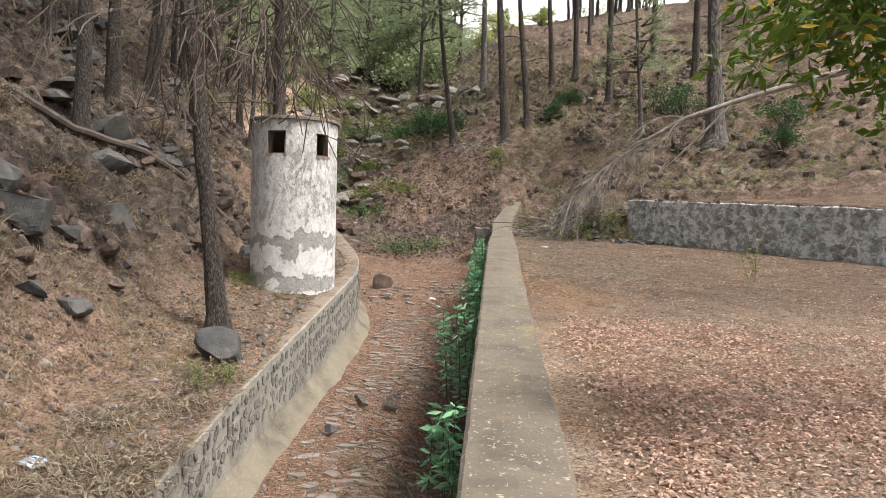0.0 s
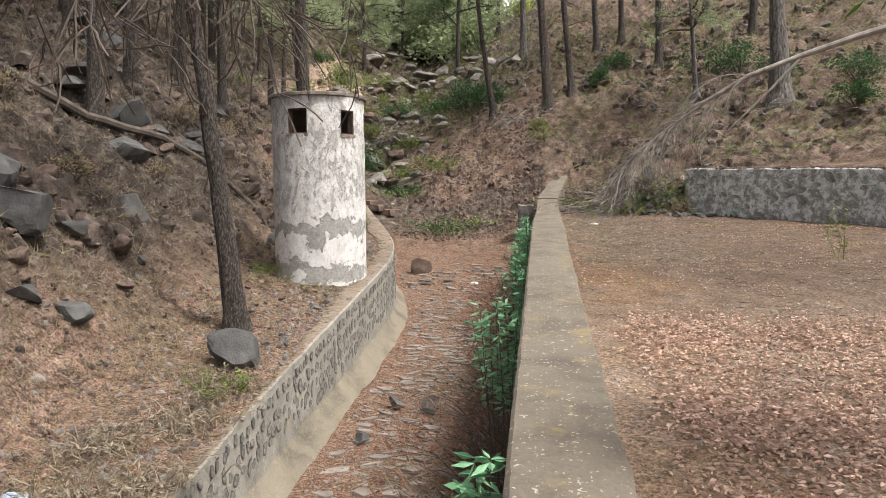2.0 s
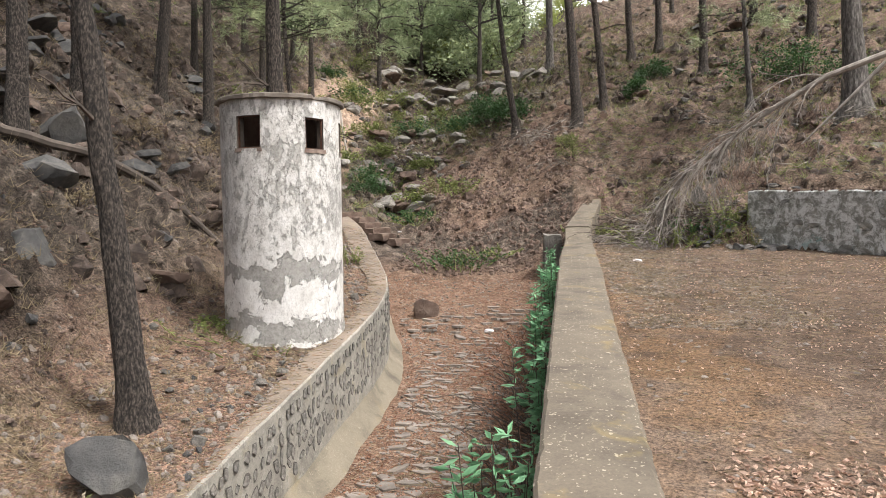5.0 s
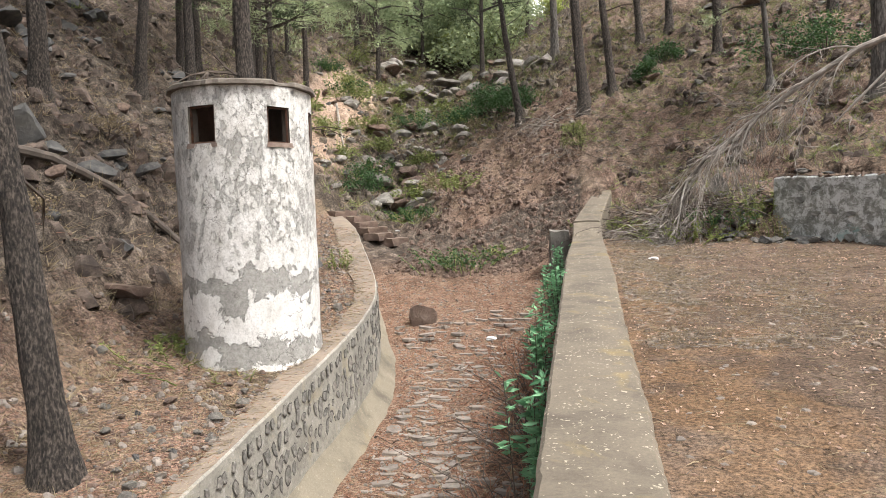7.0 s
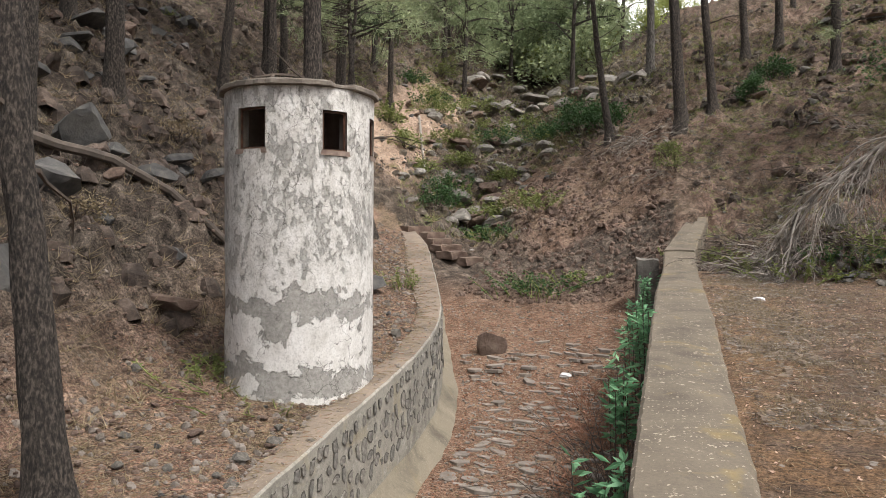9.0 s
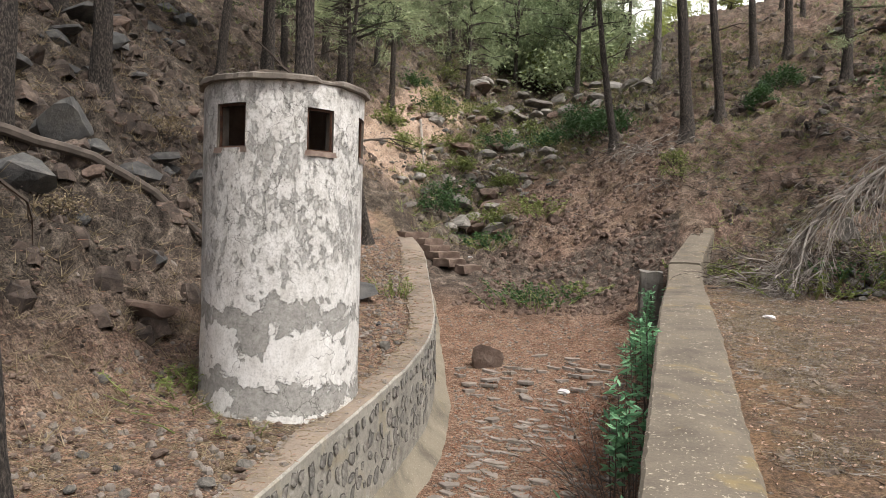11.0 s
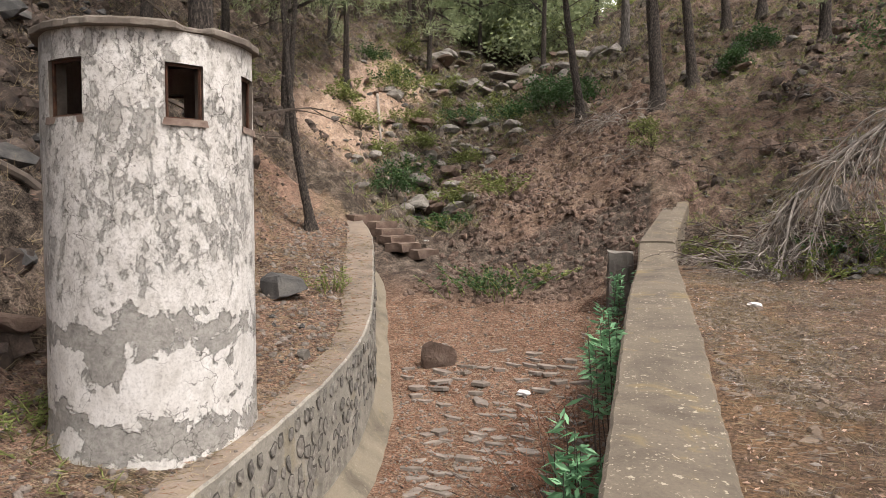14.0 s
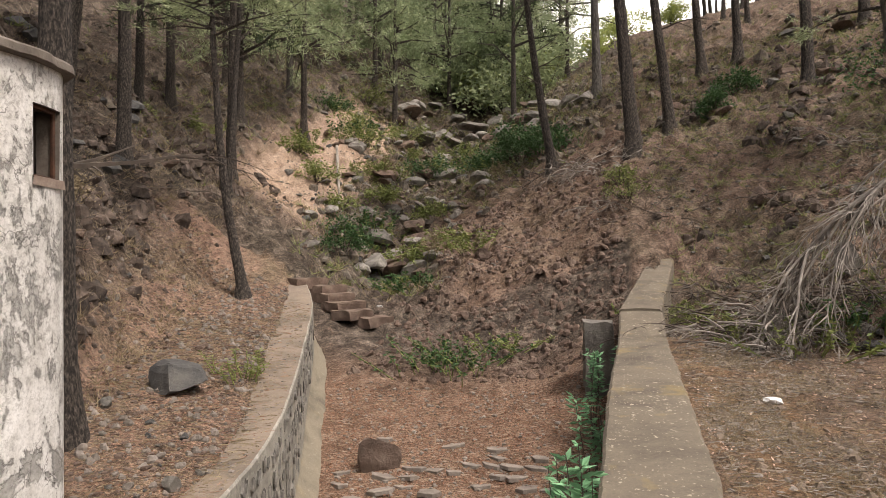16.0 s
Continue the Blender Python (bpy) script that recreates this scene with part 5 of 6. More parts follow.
def bush(x, y, r, tall, material, label, count, leaf=0.09, name="bush"):
    """Leaves in uneven clumps on a few stems."""
    rnd = weed_rnd
    t = thing(name, label, "bush", (x, y, land(x, y)))
    st, lf = Geo(), Geo()
    for _ in range(14):
        a, d = rnd.uniform(0, 6.28), r * rnd.uniform(0.1, 0.95)
        c = Vector((math.cos(a) * d, math.sin(a) * d, tall * rnd.uniform(0.25, 0.95) * (1 - 0.45 * d / r)))
        st.tube([(0, 0, -0.1), c * 0.5 + Vector((0, 0, -0.05)), c], [0.02, 0.013, 0.005], 4, cap=False)
        k = r * rnd.uniform(0.22, 0.42)
        for _ in range(count // 14):
            q = c + Vector((rnd.gauss(0, k * 0.6), rnd.gauss(0, k * 0.6), rnd.gauss(0, k * 0.45)))
            if q.z > -0.1:
                lf.leaf(q, (rnd.gauss(0, 1), rnd.gauss(0, 1), rnd.gauss(0.2, 0.6)), leaf * rnd.uniform(0.6, 1.3), leaf * 0.45, 0.2, rnd)
    tagged(part("stem", st, M_DARKTWIG, t, "woody stems"), kind="stuff")
    tagged(part("foliage", lf, material, t), kind="stuff")


bush(-6.45, 19.6, 0.75, 0.95, M_BUSH, "dense dark green bush beside the steps", 1500)
bush(-3.0, 26.3, 1.5, 1.4, M_BUSH, "broad dark green bush in the ravine", 2200, 0.13)
bush(-1.9, 25.2, 1.1, 1.0, M_BUSH, "dark green bush in the ravine", 1400, 0.13)
bush(-4.6, 28.0, 1.0, 0.9, M_BUSH, "dark green bush in the ravine", 1000, 0.13)
for x, y, r in ((-10.0, 29.8, 1.1), (-9.4, 28.2, 1.0), (-9.2, 24.0, 0.9), (-10.2, 24.8, 0.7), (-8.3, 23.4, 0.7), (-11.3, 30.5, 0.9), (-8.0, 27.0, 0.9), (-7.4, 25.0, 0.7), (-8.9, 31.5, 1.2), (-6.9, 28.8, 0.9), (-10.8, 33, 1.2), (-5.4, 24.0, 0.6)):
    bush(x, y, r, r * 0.8, M_SCRUB if weed_rnd.random() < 0.7 else M_BUSH, "yellow-green scrub on the ravine side", 900, 0.11)
for x, y, r in ((-7.25, 6.9, 0.45), (-8.6, 10.6, 0.5), (-7.2, 4.6, 0.4), (-8.4, 13.0, 0.5), (0.35, 18.3, 0.5), (0.2, 19.4, 0.4), (-9.0, 5.4, 0.5)):
    bush(x, y, r, r * 1.1, M_DRY if x < 0 else M_SCRUB, "dry wiry shrub on the slope", 700, 0.06)
for x, y, r in ((6.0, 19.8, 1.2), (6.8, 19.0, 1.0), (8.6, 14.4, 0.6), (7.6, 18.0, 0.8), (3.2, 23.5, 0.6), (2.6, 22.0, 0.5), (9.5, 16.5, 0.9)):
    bush(x, y, r, r * 1.3, M_BUSH, "dark green shrub on the hillside", 1000, 0.1)
for k in range(26):
    y = weed_rnd.uniform(19.5, 33)
    weed(lerp_table(y, AXIS) + weed_rnd.gauss(-0.8, 2.2), y, weed_rnd.uniform(0.35, 0.8), weed_rnd.uniform(0.6, 1.2), 16, weed_rnd.choice((M_SCRUB, M_SCRUB, M_BUSH, M_DRY)), "weeds among the rocks of the ravine", (0.12, 0.05))
# far greenery that closes the head of the valley, haze put into its colours
for k in range(46):
    y = weed_rnd.uniform(38, 95)
    x = lerp_table(y, AXIS) + weed_rnd.uniform(-1, 1) * (4 + (y - 38) * 0.35)
    if -0.08 < (x - 0.2) / y < 0.13:
        x -= 0.22 * y
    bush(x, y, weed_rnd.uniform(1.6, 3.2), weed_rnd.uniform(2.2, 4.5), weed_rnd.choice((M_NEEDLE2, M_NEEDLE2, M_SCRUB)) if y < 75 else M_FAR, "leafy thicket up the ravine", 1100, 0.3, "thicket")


# thickets whose leaf colours carry the bright haze of the distance
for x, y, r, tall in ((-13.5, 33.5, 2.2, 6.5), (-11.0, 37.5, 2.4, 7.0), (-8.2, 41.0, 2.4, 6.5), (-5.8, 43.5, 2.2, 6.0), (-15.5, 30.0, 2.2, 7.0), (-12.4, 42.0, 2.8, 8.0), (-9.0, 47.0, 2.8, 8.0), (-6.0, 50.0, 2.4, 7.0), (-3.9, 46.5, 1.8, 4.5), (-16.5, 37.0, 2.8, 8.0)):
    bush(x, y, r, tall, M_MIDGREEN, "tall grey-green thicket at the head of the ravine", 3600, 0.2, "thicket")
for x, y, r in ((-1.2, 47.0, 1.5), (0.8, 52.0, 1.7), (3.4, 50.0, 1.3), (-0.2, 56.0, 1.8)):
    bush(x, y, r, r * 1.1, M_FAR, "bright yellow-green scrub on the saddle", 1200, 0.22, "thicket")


def brush(x, y, r, label, count, seed, material=None, name="brush_pile"):
    rnd = random.Random(seed)
    z0 = land(x, y)
    g = Geo()
    for _ in range(count):
        a = rnd.uniform(0, 6.28)
        twig(g, (rnd.gauss(0, r * 0.4), rnd.gauss(0, r * 0.4), rnd.uniform(0.0, 0.35 * r)), (math.cos(a), math.sin(a), rnd.uniform(-0.1, 0.6)), r * rnd.uniform(0.4, 1.0), 0.014, 2, rnd, 0.5, 0.5, 3, floor_at=lambda px, py: land(x + px, y + py) - z0)
    thing(name, label, "brushwood", (x, y, z0), g.mesh(name, material or M_DEADWOOD), kind="stuff")


brush(-0.6, 20.9, 1.4, "heap of bare grey brushwood on the bank", 26, 3)
brush(-1.9, 22.0, 1.2, "heap of bare grey brushwood on the bank", 18, 4, M_DARKTWIG)
brush(1.9, 13.2, 1.0, "bare twigs heaped at the wall end", 26, 5)
brush(2.6, 13.4, 1.0, "bare twigs heaped at the wall end", 22, 6, M_DARKTWIG)
brush(1.5, 15.2, 0.9, "bare twigs heaped at the wall end", 16, 7, M_DARKTWIG)
brush(1.5, 13.5, 1.1, "dark bare twigs heaped at the wall end", 24, 15, M_DARKTWIG)
brush(2.3, 13.9, 1.2, "dark bare twigs heaped at the wall end", 24, 16, M_DARKTWIG)
brush(3.2, 13.1, 1.1, "dark bare twigs heaped beside the terrace wall", 22, 17, M_DARKTWIG)
for k, (x, y) in enumerate(((4.2, 15.0), (5.6, 14.2), (3.0, 16.4), (6.8, 15.6), (2.2, 17.6), (4.6, 18.0), (0.9, 17.2), (-0.4, 18.4))):
    brush(x, y, 0.8, "dead twigs strewn over the hillside", 9, 80 + k, (M_DARKTWIG, M_DEADWOOD)[k % 2])
brush(1.6, 12.7, 1.0, "bare twigs heaped at the wall end", 20, 91)
brush(1.15, 13.6, 0.7, "bare twigs heaped at the wall end", 14, 92, M_DARKTWIG)
brush(-7.6, 22.9, 0.9, "dead twigs hanging in the ravine", 14, 8)


for x, y, tall, wide, n in ((-3.25, -1.1, 0.4, 0.6, 150), (-3.7, -0.7, 0.35, 0.6, 120), (-3.2, -0.2, 0.3, 0.5, 110), (-3.35, 0.9, 0.32, 0.5, 120), (-3.5, 1.7, 0.28, 0.45, 100), (-3.9, 0.3, 0.3, 0.5, 90), (-3.2, -2.0, 0.4, 0.6, 120)):
    stalks(x, y, tall, wide, n, "grey matted dry stalks on the bank", (0, 0), M_HAY, name="dry_scrub")


# ---- broad-leaved tree by the terrace ----
def leaf_tree():
    rnd = random.Random(6)
    t = thing("broadleaf_tree", "broad-leaved tree with yellow-green leaves over the terrace", "tree", (5.6, -2.4, land(5.6, -2.4)))
    o = Vector(t.location)
    g = Geo()
    g.tube([(0, 0, -0.2), (-0.05, 0, 1.2), (-0.1, 0.05, 2.6), (-0.1, 0.1, 4.2)], [0.16, 0.13, 0.1, 0.05], 10)
    part("trunk", g, M_GREYBARK, t)
    b, lf, yl = Geo(), Geo(), Geo()
    limbs = [(Vector((5.5, -2.4, 2.6)), Vector((3.4, -2.6, 2.8)), Vector((1.75, -2.75, 2.08))), (Vector((5.5, -2.4, 2.8)), Vector((3.6, -2.2, 2.9)), Vector((2.1, -2.1, 2.36))),
             (Vector((5.5, -2.4, 3.0)), Vector((3.5, -2.9, 3.0)), Vector((1.9, -3.0, 2.45))), (Vector((5.5, -2.3, 2.2)), Vector((3.9, -2.3, 2.4)), Vector((2.4, -2.4, 1.98)))]
    for a, m, e in limbs:
        pts = [a.lerp(m, s) for s in (0, 0.5)] + [m.lerp(e, s) for s in (0, 0.4, 0.8, 1)]
        b.tube([p - o for p in pts], [0.04, 0.03, 0.022, 0.015, 0.01, 0.005], 6)
        for _ in range(190):
            s = rnd.uniform(0.2, 1.05)
            p = m.lerp(e, s) + Vector((rnd.gauss(0, 0.17), rnd.gauss(0, 0.22), rnd.gauss(0.16, 0.17)))
            for _ in range(4):
                (yl if rnd.random() < 0.06 else lf).leaf(p - o + Vector((rnd.gauss(0, 0.05), rnd.gauss(0, 0.05), rnd.gauss(0, 0.04))), (rnd.gauss(-0.4, 0.6), rnd.gauss(0, 0.6), rnd.gauss(-0.35, 0.4)), rnd.uniform(0.08, 0.14), rnd.uniform(0.034, 0.055), 0.18, rnd)
    for _ in range(900):
        p = Vector((rnd.gauss(-0.2, 1.0), rnd.gauss(0, 1.1), 3.9 + rnd.gauss(0, 0.6)))
        lf.leaf(p, (rnd.gauss(0, 1), rnd.gauss(0, 1), -0.3), 0.14, 0.055, 0.18, rnd)
    part("branchwork", b, M_DARKTWIG, t, "slender dark branches")
    part("foliage", lf, M_LEAF, t)
    part("yellow_foliage", yl, M_YELLOW, t, "a few yellowed leaves")


leaf_tree()


# ---- litter ----
def crumpled(x, y, r, material, label, seed):
    rnd = random.Random(seed)
    bm = bmesh.new()
    bmesh.ops.create_icosphere(bm, subdivisions=2, radius=1)
    for v in bm.verts:
        v.co = Vector((v.co.x * r, v.co.y * r * 0.8, v.co.z * r * 0.35)) * (1 + rnd.uniform(-0.3, 0.3))
    me = bpy.data.meshes.new("litter")
    bm.to_mesh(me)
    bm.free()
    me.materials.append(material)
    thing("litter", label, "litter", (x, y, land(x, y) + r * 0.25), mesh=me)


crumpled(-1.38, 11.3, 0.1, M_PAPER, "crumpled white scrap on the channel bed", 1)
crumpled(1.42, 10.0, 0.08, M_PAPER, "crumpled white sheet beside the wall", 2)
crumpled(-4.07, -0.7, 0.13, M_BLUEPAPER, "crumpled blue and white bag in the pine litter", 3)
crumpled(-4.6, 17.0, 0.06, M_PAPER, "small white scrap at the steps", 4)


# ---- loose cover, too fine to count ----
def cover(name, label, material, kind, count, where, seed, build):
    rnd = random.Random(seed)
    g = Geo()
    made = 0
    while made < count:
        x, y = where(rnd)
        if x is None:
            continue
        build(g, x, y, land(x, y), rnd)
        made += 1
    return thing(name, label, kind, mesh=g.mesh(name, material), kind="stuff")


def flat_leaf(g, x, y, z, rnd):
    a = rnd.uniform(0, 6.28)
    g.leaf((x, y, z + rnd.uniform(0.004, 0.03)), (math.cos(a), math.sin(a), rnd.uniform(-0.12, 0.3)), rnd.uniform(0.03, 0.058), rnd.uniform(0.018, 0.028), rnd.uniform(0.15, 0.6), rnd)


def thick_leaves(rnd):
    x, y = 0.8 + abs(rnd.gauss(1.2, 1.3)), rnd.uniform(-7.5, 1.8)
    keep = smooth(x, 0.8, 1.25) * (1 - smooth(y + 0.35 * wobble(x, y), -0.6, 1.7)) * (0.25 + 0.75 * smooth(wobble(x * 0.8, y * 0.8, 2.0), -0.35, 0.25))
    return (x, y) if rnd.random() < keep else (None, None)


def thin_leaves(rnd):
    x, y = rnd.uniform(0.75, 7.5), rnd.uniform(-6, 12)
    keep = 0.2 + 0.8 * smooth(wobble(x * 0.5, y * 0.5, 6.0), 0.0, 0.4)
    return (x, y) if rnd.random() < keep and behind_far_wall(x, y)[0] < -0.2 else (None, None)


cover("leaf_drift", "drift of dry pinkish brown fallen leaves on the terrace", M_LITTER, "fallen leaves", 36000, thick_leaves, 1, flat_leaf)
cover("leaf_scatter", "scattered dry fallen leaves on the terrace", M_LITTER, "fallen leaves", 6500, thin_leaves, 2, lambda g, x, y, z, r: g.leaf((x, y, z + 0.008), (r.gauss(0, 1), r.gauss(0, 1), 0.1), r.uniform(0.024, 0.045), 0.018, 0.4, r))


def in_bed(rnd):
    y = rnd.uniform(-4, 14)
    return rnd.uniform(lerp_table(y, LEFT_X) + 0.35, -0.05), y


cover("bed_leaves", "dry red-brown leaves strewn over the channel bed", M_REDSTALK, "fallen leaves", 7000, in_bed, 3, flat_leaf)


def pebble(g, x, y, z, rnd):
    r = rnd.choice((0.012, 0.016, 0.022, 0.035)) * rnd.uniform(0.7, 1.3)
    n, turn, wide = rnd.randint(4, 6), rnd.uniform(0, 6.28), rnd.uniform(0.6, 1.0)
    verts = []
    for h, k in ((-0.35, 1.0), (0.2, 0.95), (0.45, 0.55)):
        for i in range(n):
            a, q = 2 * math.pi * i / n, k * r * rnd.uniform(0.8, 1.15)
            u, v = math.cos(a) * q, math.sin(a) * q * wide
            verts.append((x + u * math.cos(turn) - v * math.sin(turn), y + u * math.sin(turn) + v * math.cos(turn), z + r * (h + rnd.uniform(-0.1, 0.1))))
    g.add(verts, [(j * n + i, j * n + (i + 1) % n, (j + 1) * n + (i + 1) % n, (j + 1) * n + i) for j in range(2) for i in range(n)] + [tuple(2 * n + i for i in range(n))])


def on_shelf(rnd):
    y = rnd.uniform(-4, 16)
    return lerp_table(y, LEFT_X) - left_t(y) - abs(rnd.gauss(0, 1.5)) + 0.05, y


def on_slope(rnd):
    y = rnd.uniform(-4, 22)
    return lerp_table(min(y, 17), LEFT_X) - left_t(y) - rnd.uniform(1.5, 10), y


def on_terrace(rnd):
    x, y = rnd.uniform(0.72, 8), rnd.uniform(-6, 12.5)
    return (x, y) if behind_far_wall(x, y)[0] < -0.1 else (None, None)


def on_hill(rnd):
    x, y = rnd.uniform(0.8, 12), rnd.uniform(11, 30)
    return (x, y) if behind_far_wall(x, y)[0] > 0.4 or x < 3.6 and y > 13.2 else (None, None)


def in_ravine(rnd):
    y = rnd.uniform(18, 40)
    return lerp_table(y, AXIS) + rnd.gauss(0, 5), y


def grassy_ravine(rnd):
    """The ravine without its bare banks and stony floor."""
    x, y = in_ravine(rnd)
    off = x - lerp_table(y, AXIS)
    naked = max(smooth(-off, 2.0, 3.0) * (1 - smooth(-off, 4.5, 6.0)) * (1 - smooth(y, 29, 33)), smooth(off, 0.6, 1.4) * (1 - smooth(y, 22, 27)), 0.6 * (1 - smooth(abs(off), 0.8, 1.4)))
    return (x, y) if rnd.random() > naked else (None, None)


cover("shelf_pebbles", "pebbles and clods strewn over the bank shelf", M_BROWNROCK, "pebbles", 7500, on_shelf, 4, pebble)
cover("slope_pebbles", "stone chips on the steep slope", M_BROWNROCK, "pebbles", 4500, on_slope, 5, lambda g, x, y, z, r: [pebble(g, x + r.gauss(0, 0.1), y + r.gauss(0, 0.1), z + 0.01, r) for _ in range(3)])
cover("bed_pebbles", "gravel over the channel bed", M_PAVE, "pebbles", 6000, in_bed, 6, pebble)
cover("terrace_pebbles", "small stones on the terrace", M_PAVE, "pebbles", 3500, on_terrace, 7, lambda g, x, y, z, r: pebble(g, x, y, z - 0.008, r))
cover("hill_chips", "stone chips on the hillside", M_STONE, "pebbles", 5500, on_hill, 27, lambda g, x, y, z, r: [pebble(g, x + r.gauss(0, 0.1), y + r.gauss(0, 0.1), z, r) for _ in range(3)])
cover("ravine_chips", "broken stone along the ravine", M_STONE, "pebbles", 3200, in_ravine, 28, lambda g, x, y, z, r: [pebble(g, x + r.gauss(0, 0.15), y + r.gauss(0, 0.15), z + 0.03, r) for _ in range(3)])


def crag(lo, hi):
    """Angular lumps of rock, half bedded in the soil."""
    def build(g, x, y, z, rnd):
        r = lo + (hi - lo) * rnd.random() ** 2.5
        n = rnd.randint(5, 7)
        turn, lean = rnd.uniform(0, 6.28), rnd.gauss(0, 0.35)
        rings = []
        for h, k in ((-0.5, 1.0), (0.25, 0.95), (0.75, 0.5)):
            for i in range(n):
                a = 2 * math.pi * i / n + turn
                q = k * rnd.uniform(0.7, 1.15)
                rings.append((x + math.cos(a) * q * r + lean * h * r, y + math.sin(a) * q * r * 0.8, z + r * (h + rnd.gauss(0, 0.13))))
        g.add(rings, [(j * n + i, j * n + (i + 1) % n, (j + 1) * n + (i + 1) % n, (j + 1) * n + i) for j in range(2) for i in range(n)] + [tuple(2 * n + i for i in range(n))])
    return build


def high_slope(rnd):
    x, y = on_slope(rnd)
    d = lerp_table(min(y, 17), LEFT_X) - left_t(y) - x
    return (x, y) if d > 3.2 - 0.9 * smooth(y, 4, 9) and y > 1 else (None, None)


def crag_bands(where, seed):
    """Places gathered into broken bands."""
    def pick(rnd):
        x, y = where(rnd)
        if x is None or rnd.random() > 0.06 + smooth(wobble(x * 0.7 + 0.4 * y, y * 0.7, seed), -0.05, 0.3):
            return None, None
        return x, y
    return pick


M_CRAG = plain("slope_outcrop", [(0.3, (0.038, 0.029, 0.024)), (0.5, (0.11, 0.083, 0.067)), (0.72, (0.25, 0.195, 0.16))], 5, 0.93, 0.8, 0.03, vary=0.7, place=True)
M_CRAG2 = plain("ravine_outcrop", [(0.3, (0.06, 0.051, 0.042)), (0.5, (0.18, 0.152, 0.122)), (0.72, (0.4, 0.35, 0.285))], 4, 0.93, 0.8, 0.03, vary=0.7, place=True)
cover("slope_outcrops", "broken dark rock standing out of the slope", M_CRAG, "rocks", 3000, crag_bands(high_slope, 71.0), 61, crag(0.03, 0.26))
cover("slope_scree", "brown stones strewn down the slope", M_CRAG, "stones", 4000, on_slope, 62, crag(0.012, 0.06))
cover("ravine_outcrops", "tumbled grey-brown rock of the ravine", M_CRAG2, "rocks", 3000, crag_bands(grassy_ravine, 74.0), 63, crag(0.05, 0.24))
cover("hill_outcrops", "weathered rock standing out of the hillside", M_CRAG, "rocks", 1700, crag_bands(on_hill, 77.0), 64, crag(0.03, 0.2))
cover("bank_scree", "clods and stones on the reddish bank above the bed", M_BROWNROCK, "stones", 3200, lambda rnd: (rnd.uniform(-4.2, 0.3), rnd.uniform(14.2, 22.5)), 66, crag(0.02, 0.1))
cover("shelf_stones", "small pale stones strewn over the shelf", M_PAVE, "stones", 2600, on_shelf, 65, crag(0.015, 0.06))


def wall_top(name, label, material, kind, count, seed, build):
    """Soil and litter lying along the top of the terrace wall."""
    rnd = random.Random(seed)
    g = Geo()
    for _ in range(count):
        u, back = rnd.uniform(-0.05, 9.7), rnd.uniform(0.03, 0.2)
        build(g, 3.9 + 0.657 * u + 0.753 * back, 12.4 - 0.753 * u + 0.657 * back, far_wall_top(u) + 0.03 * wobble(u * 1.4, 71.0), rnd)
    thing(name, label, kind, mesh=g.mesh(name, material), kind="stuff")


wall_top("wall_top_soil", "clods of brown soil along the top of the terrace wall", M_BROWNROCK, "soil", 1300, 55, crag(0.02, 0.06))


def tuft(g, x, y, z, rnd, size=1.0, n=9):
    for _ in range(n):
        g.blade((x + rnd.gauss(0, 0.03), y + rnd.gauss(0, 0.03), z - 0.01), (rnd.gauss(0, 0.7), rnd.gauss(0, 0.7), rnd.uniform(0.15, 0.9)), rnd.uniform(0.06, 0.2) * size, 0.008 * size, rnd)


def needles(g, x, y, z, rnd):
    a = rnd.uniform(0, 6.28)
    g.blade((x, y, z + 0.006), (math.cos(a), math.sin(a), rnd.uniform(0.0, 0.15)), rnd.uniform(0.05, 0.15), rnd.uniform(0.004, 0.008), rnd)


def low_bank(rnd):
    y = rnd.uniform(-5, 6)
    x = lerp_table(y, LEFT_X) - left_t(y) - rnd.uniform(0.1, 4.5)
    return (x, y) if rnd.random() < smooth(wobble(x * 0.6, y * 0.6, 12.0), -0.25, 0.3) * (1 - smooth(y, 1, 5)) + 0.1 else (None, None)


wall_top("wall_top_needles", "dry needles along the top of the terrace wall", M_DRY, "pine needles", 1600, 56, lambda g, x, y, z, r: needles(g, x, y, z + 0.015, r))
cover("bank_grass", "matted dry grass on the bank", M_DRY, "dry grass", 2600, low_bank, 8, tuft)
cover("slope_grass", "sparse dry grass on the steep slope", M_DRY, "dry grass", 4500, on_slope, 9, lambda g, x, y, z, r: tuft(g, x, y, z, r, 1.5, 8))
cover("hill_grass", "dry grass on the right hillside", M_DRY, "dry grass", 1600, on_hill, 10, lambda g, x, y, z, r: tuft(g, x, y, z, r, 1.4, 9))
cover("hill_green", "sparse green grass on the right hillside", M_SCRUB, "grass", 4800, on_hill, 11, lambda g, x, y, z, r: tuft(g, x, y, z, r, 1.5, 8))
cover("ravine_grass", "rank grass along the ravine", M_SCRUB, "grass", 2600, grassy_ravine, 12, lambda g, x, y, z, r: tuft(g, x, y, z, r, 2.4, 9))
cover("ravine_hay", "matted pale dry grass hanging over the ravine rocks", M_DRY, "dry grass", 2600, grassy_ravine, 42, lambda g, x, y, z, r: tuft(g, x, y, z, r, 2.6, 9))
cover("terrace_grass", "short dry grass on the terrace", M_DRY, "dry grass", 1800, on_terrace, 13, lambda g, x, y, z, r: tuft(g, x, y, z, r, 0.5, 6))
cover("shelf_needles", "fallen pine needles on the bank", M_DRY, "pine needles", 20000, on_shelf, 14, needles)
cover("shelf_needles_red", "reddish fallen pine needles on the bank", M_REDSTALK, "pine needles", 10000, on_shelf, 15, needles)
cover("slope_needles", "fallen twigs and needles on the slope", M_DRY, "pine needles", 16000, on_slope, 16, needles)
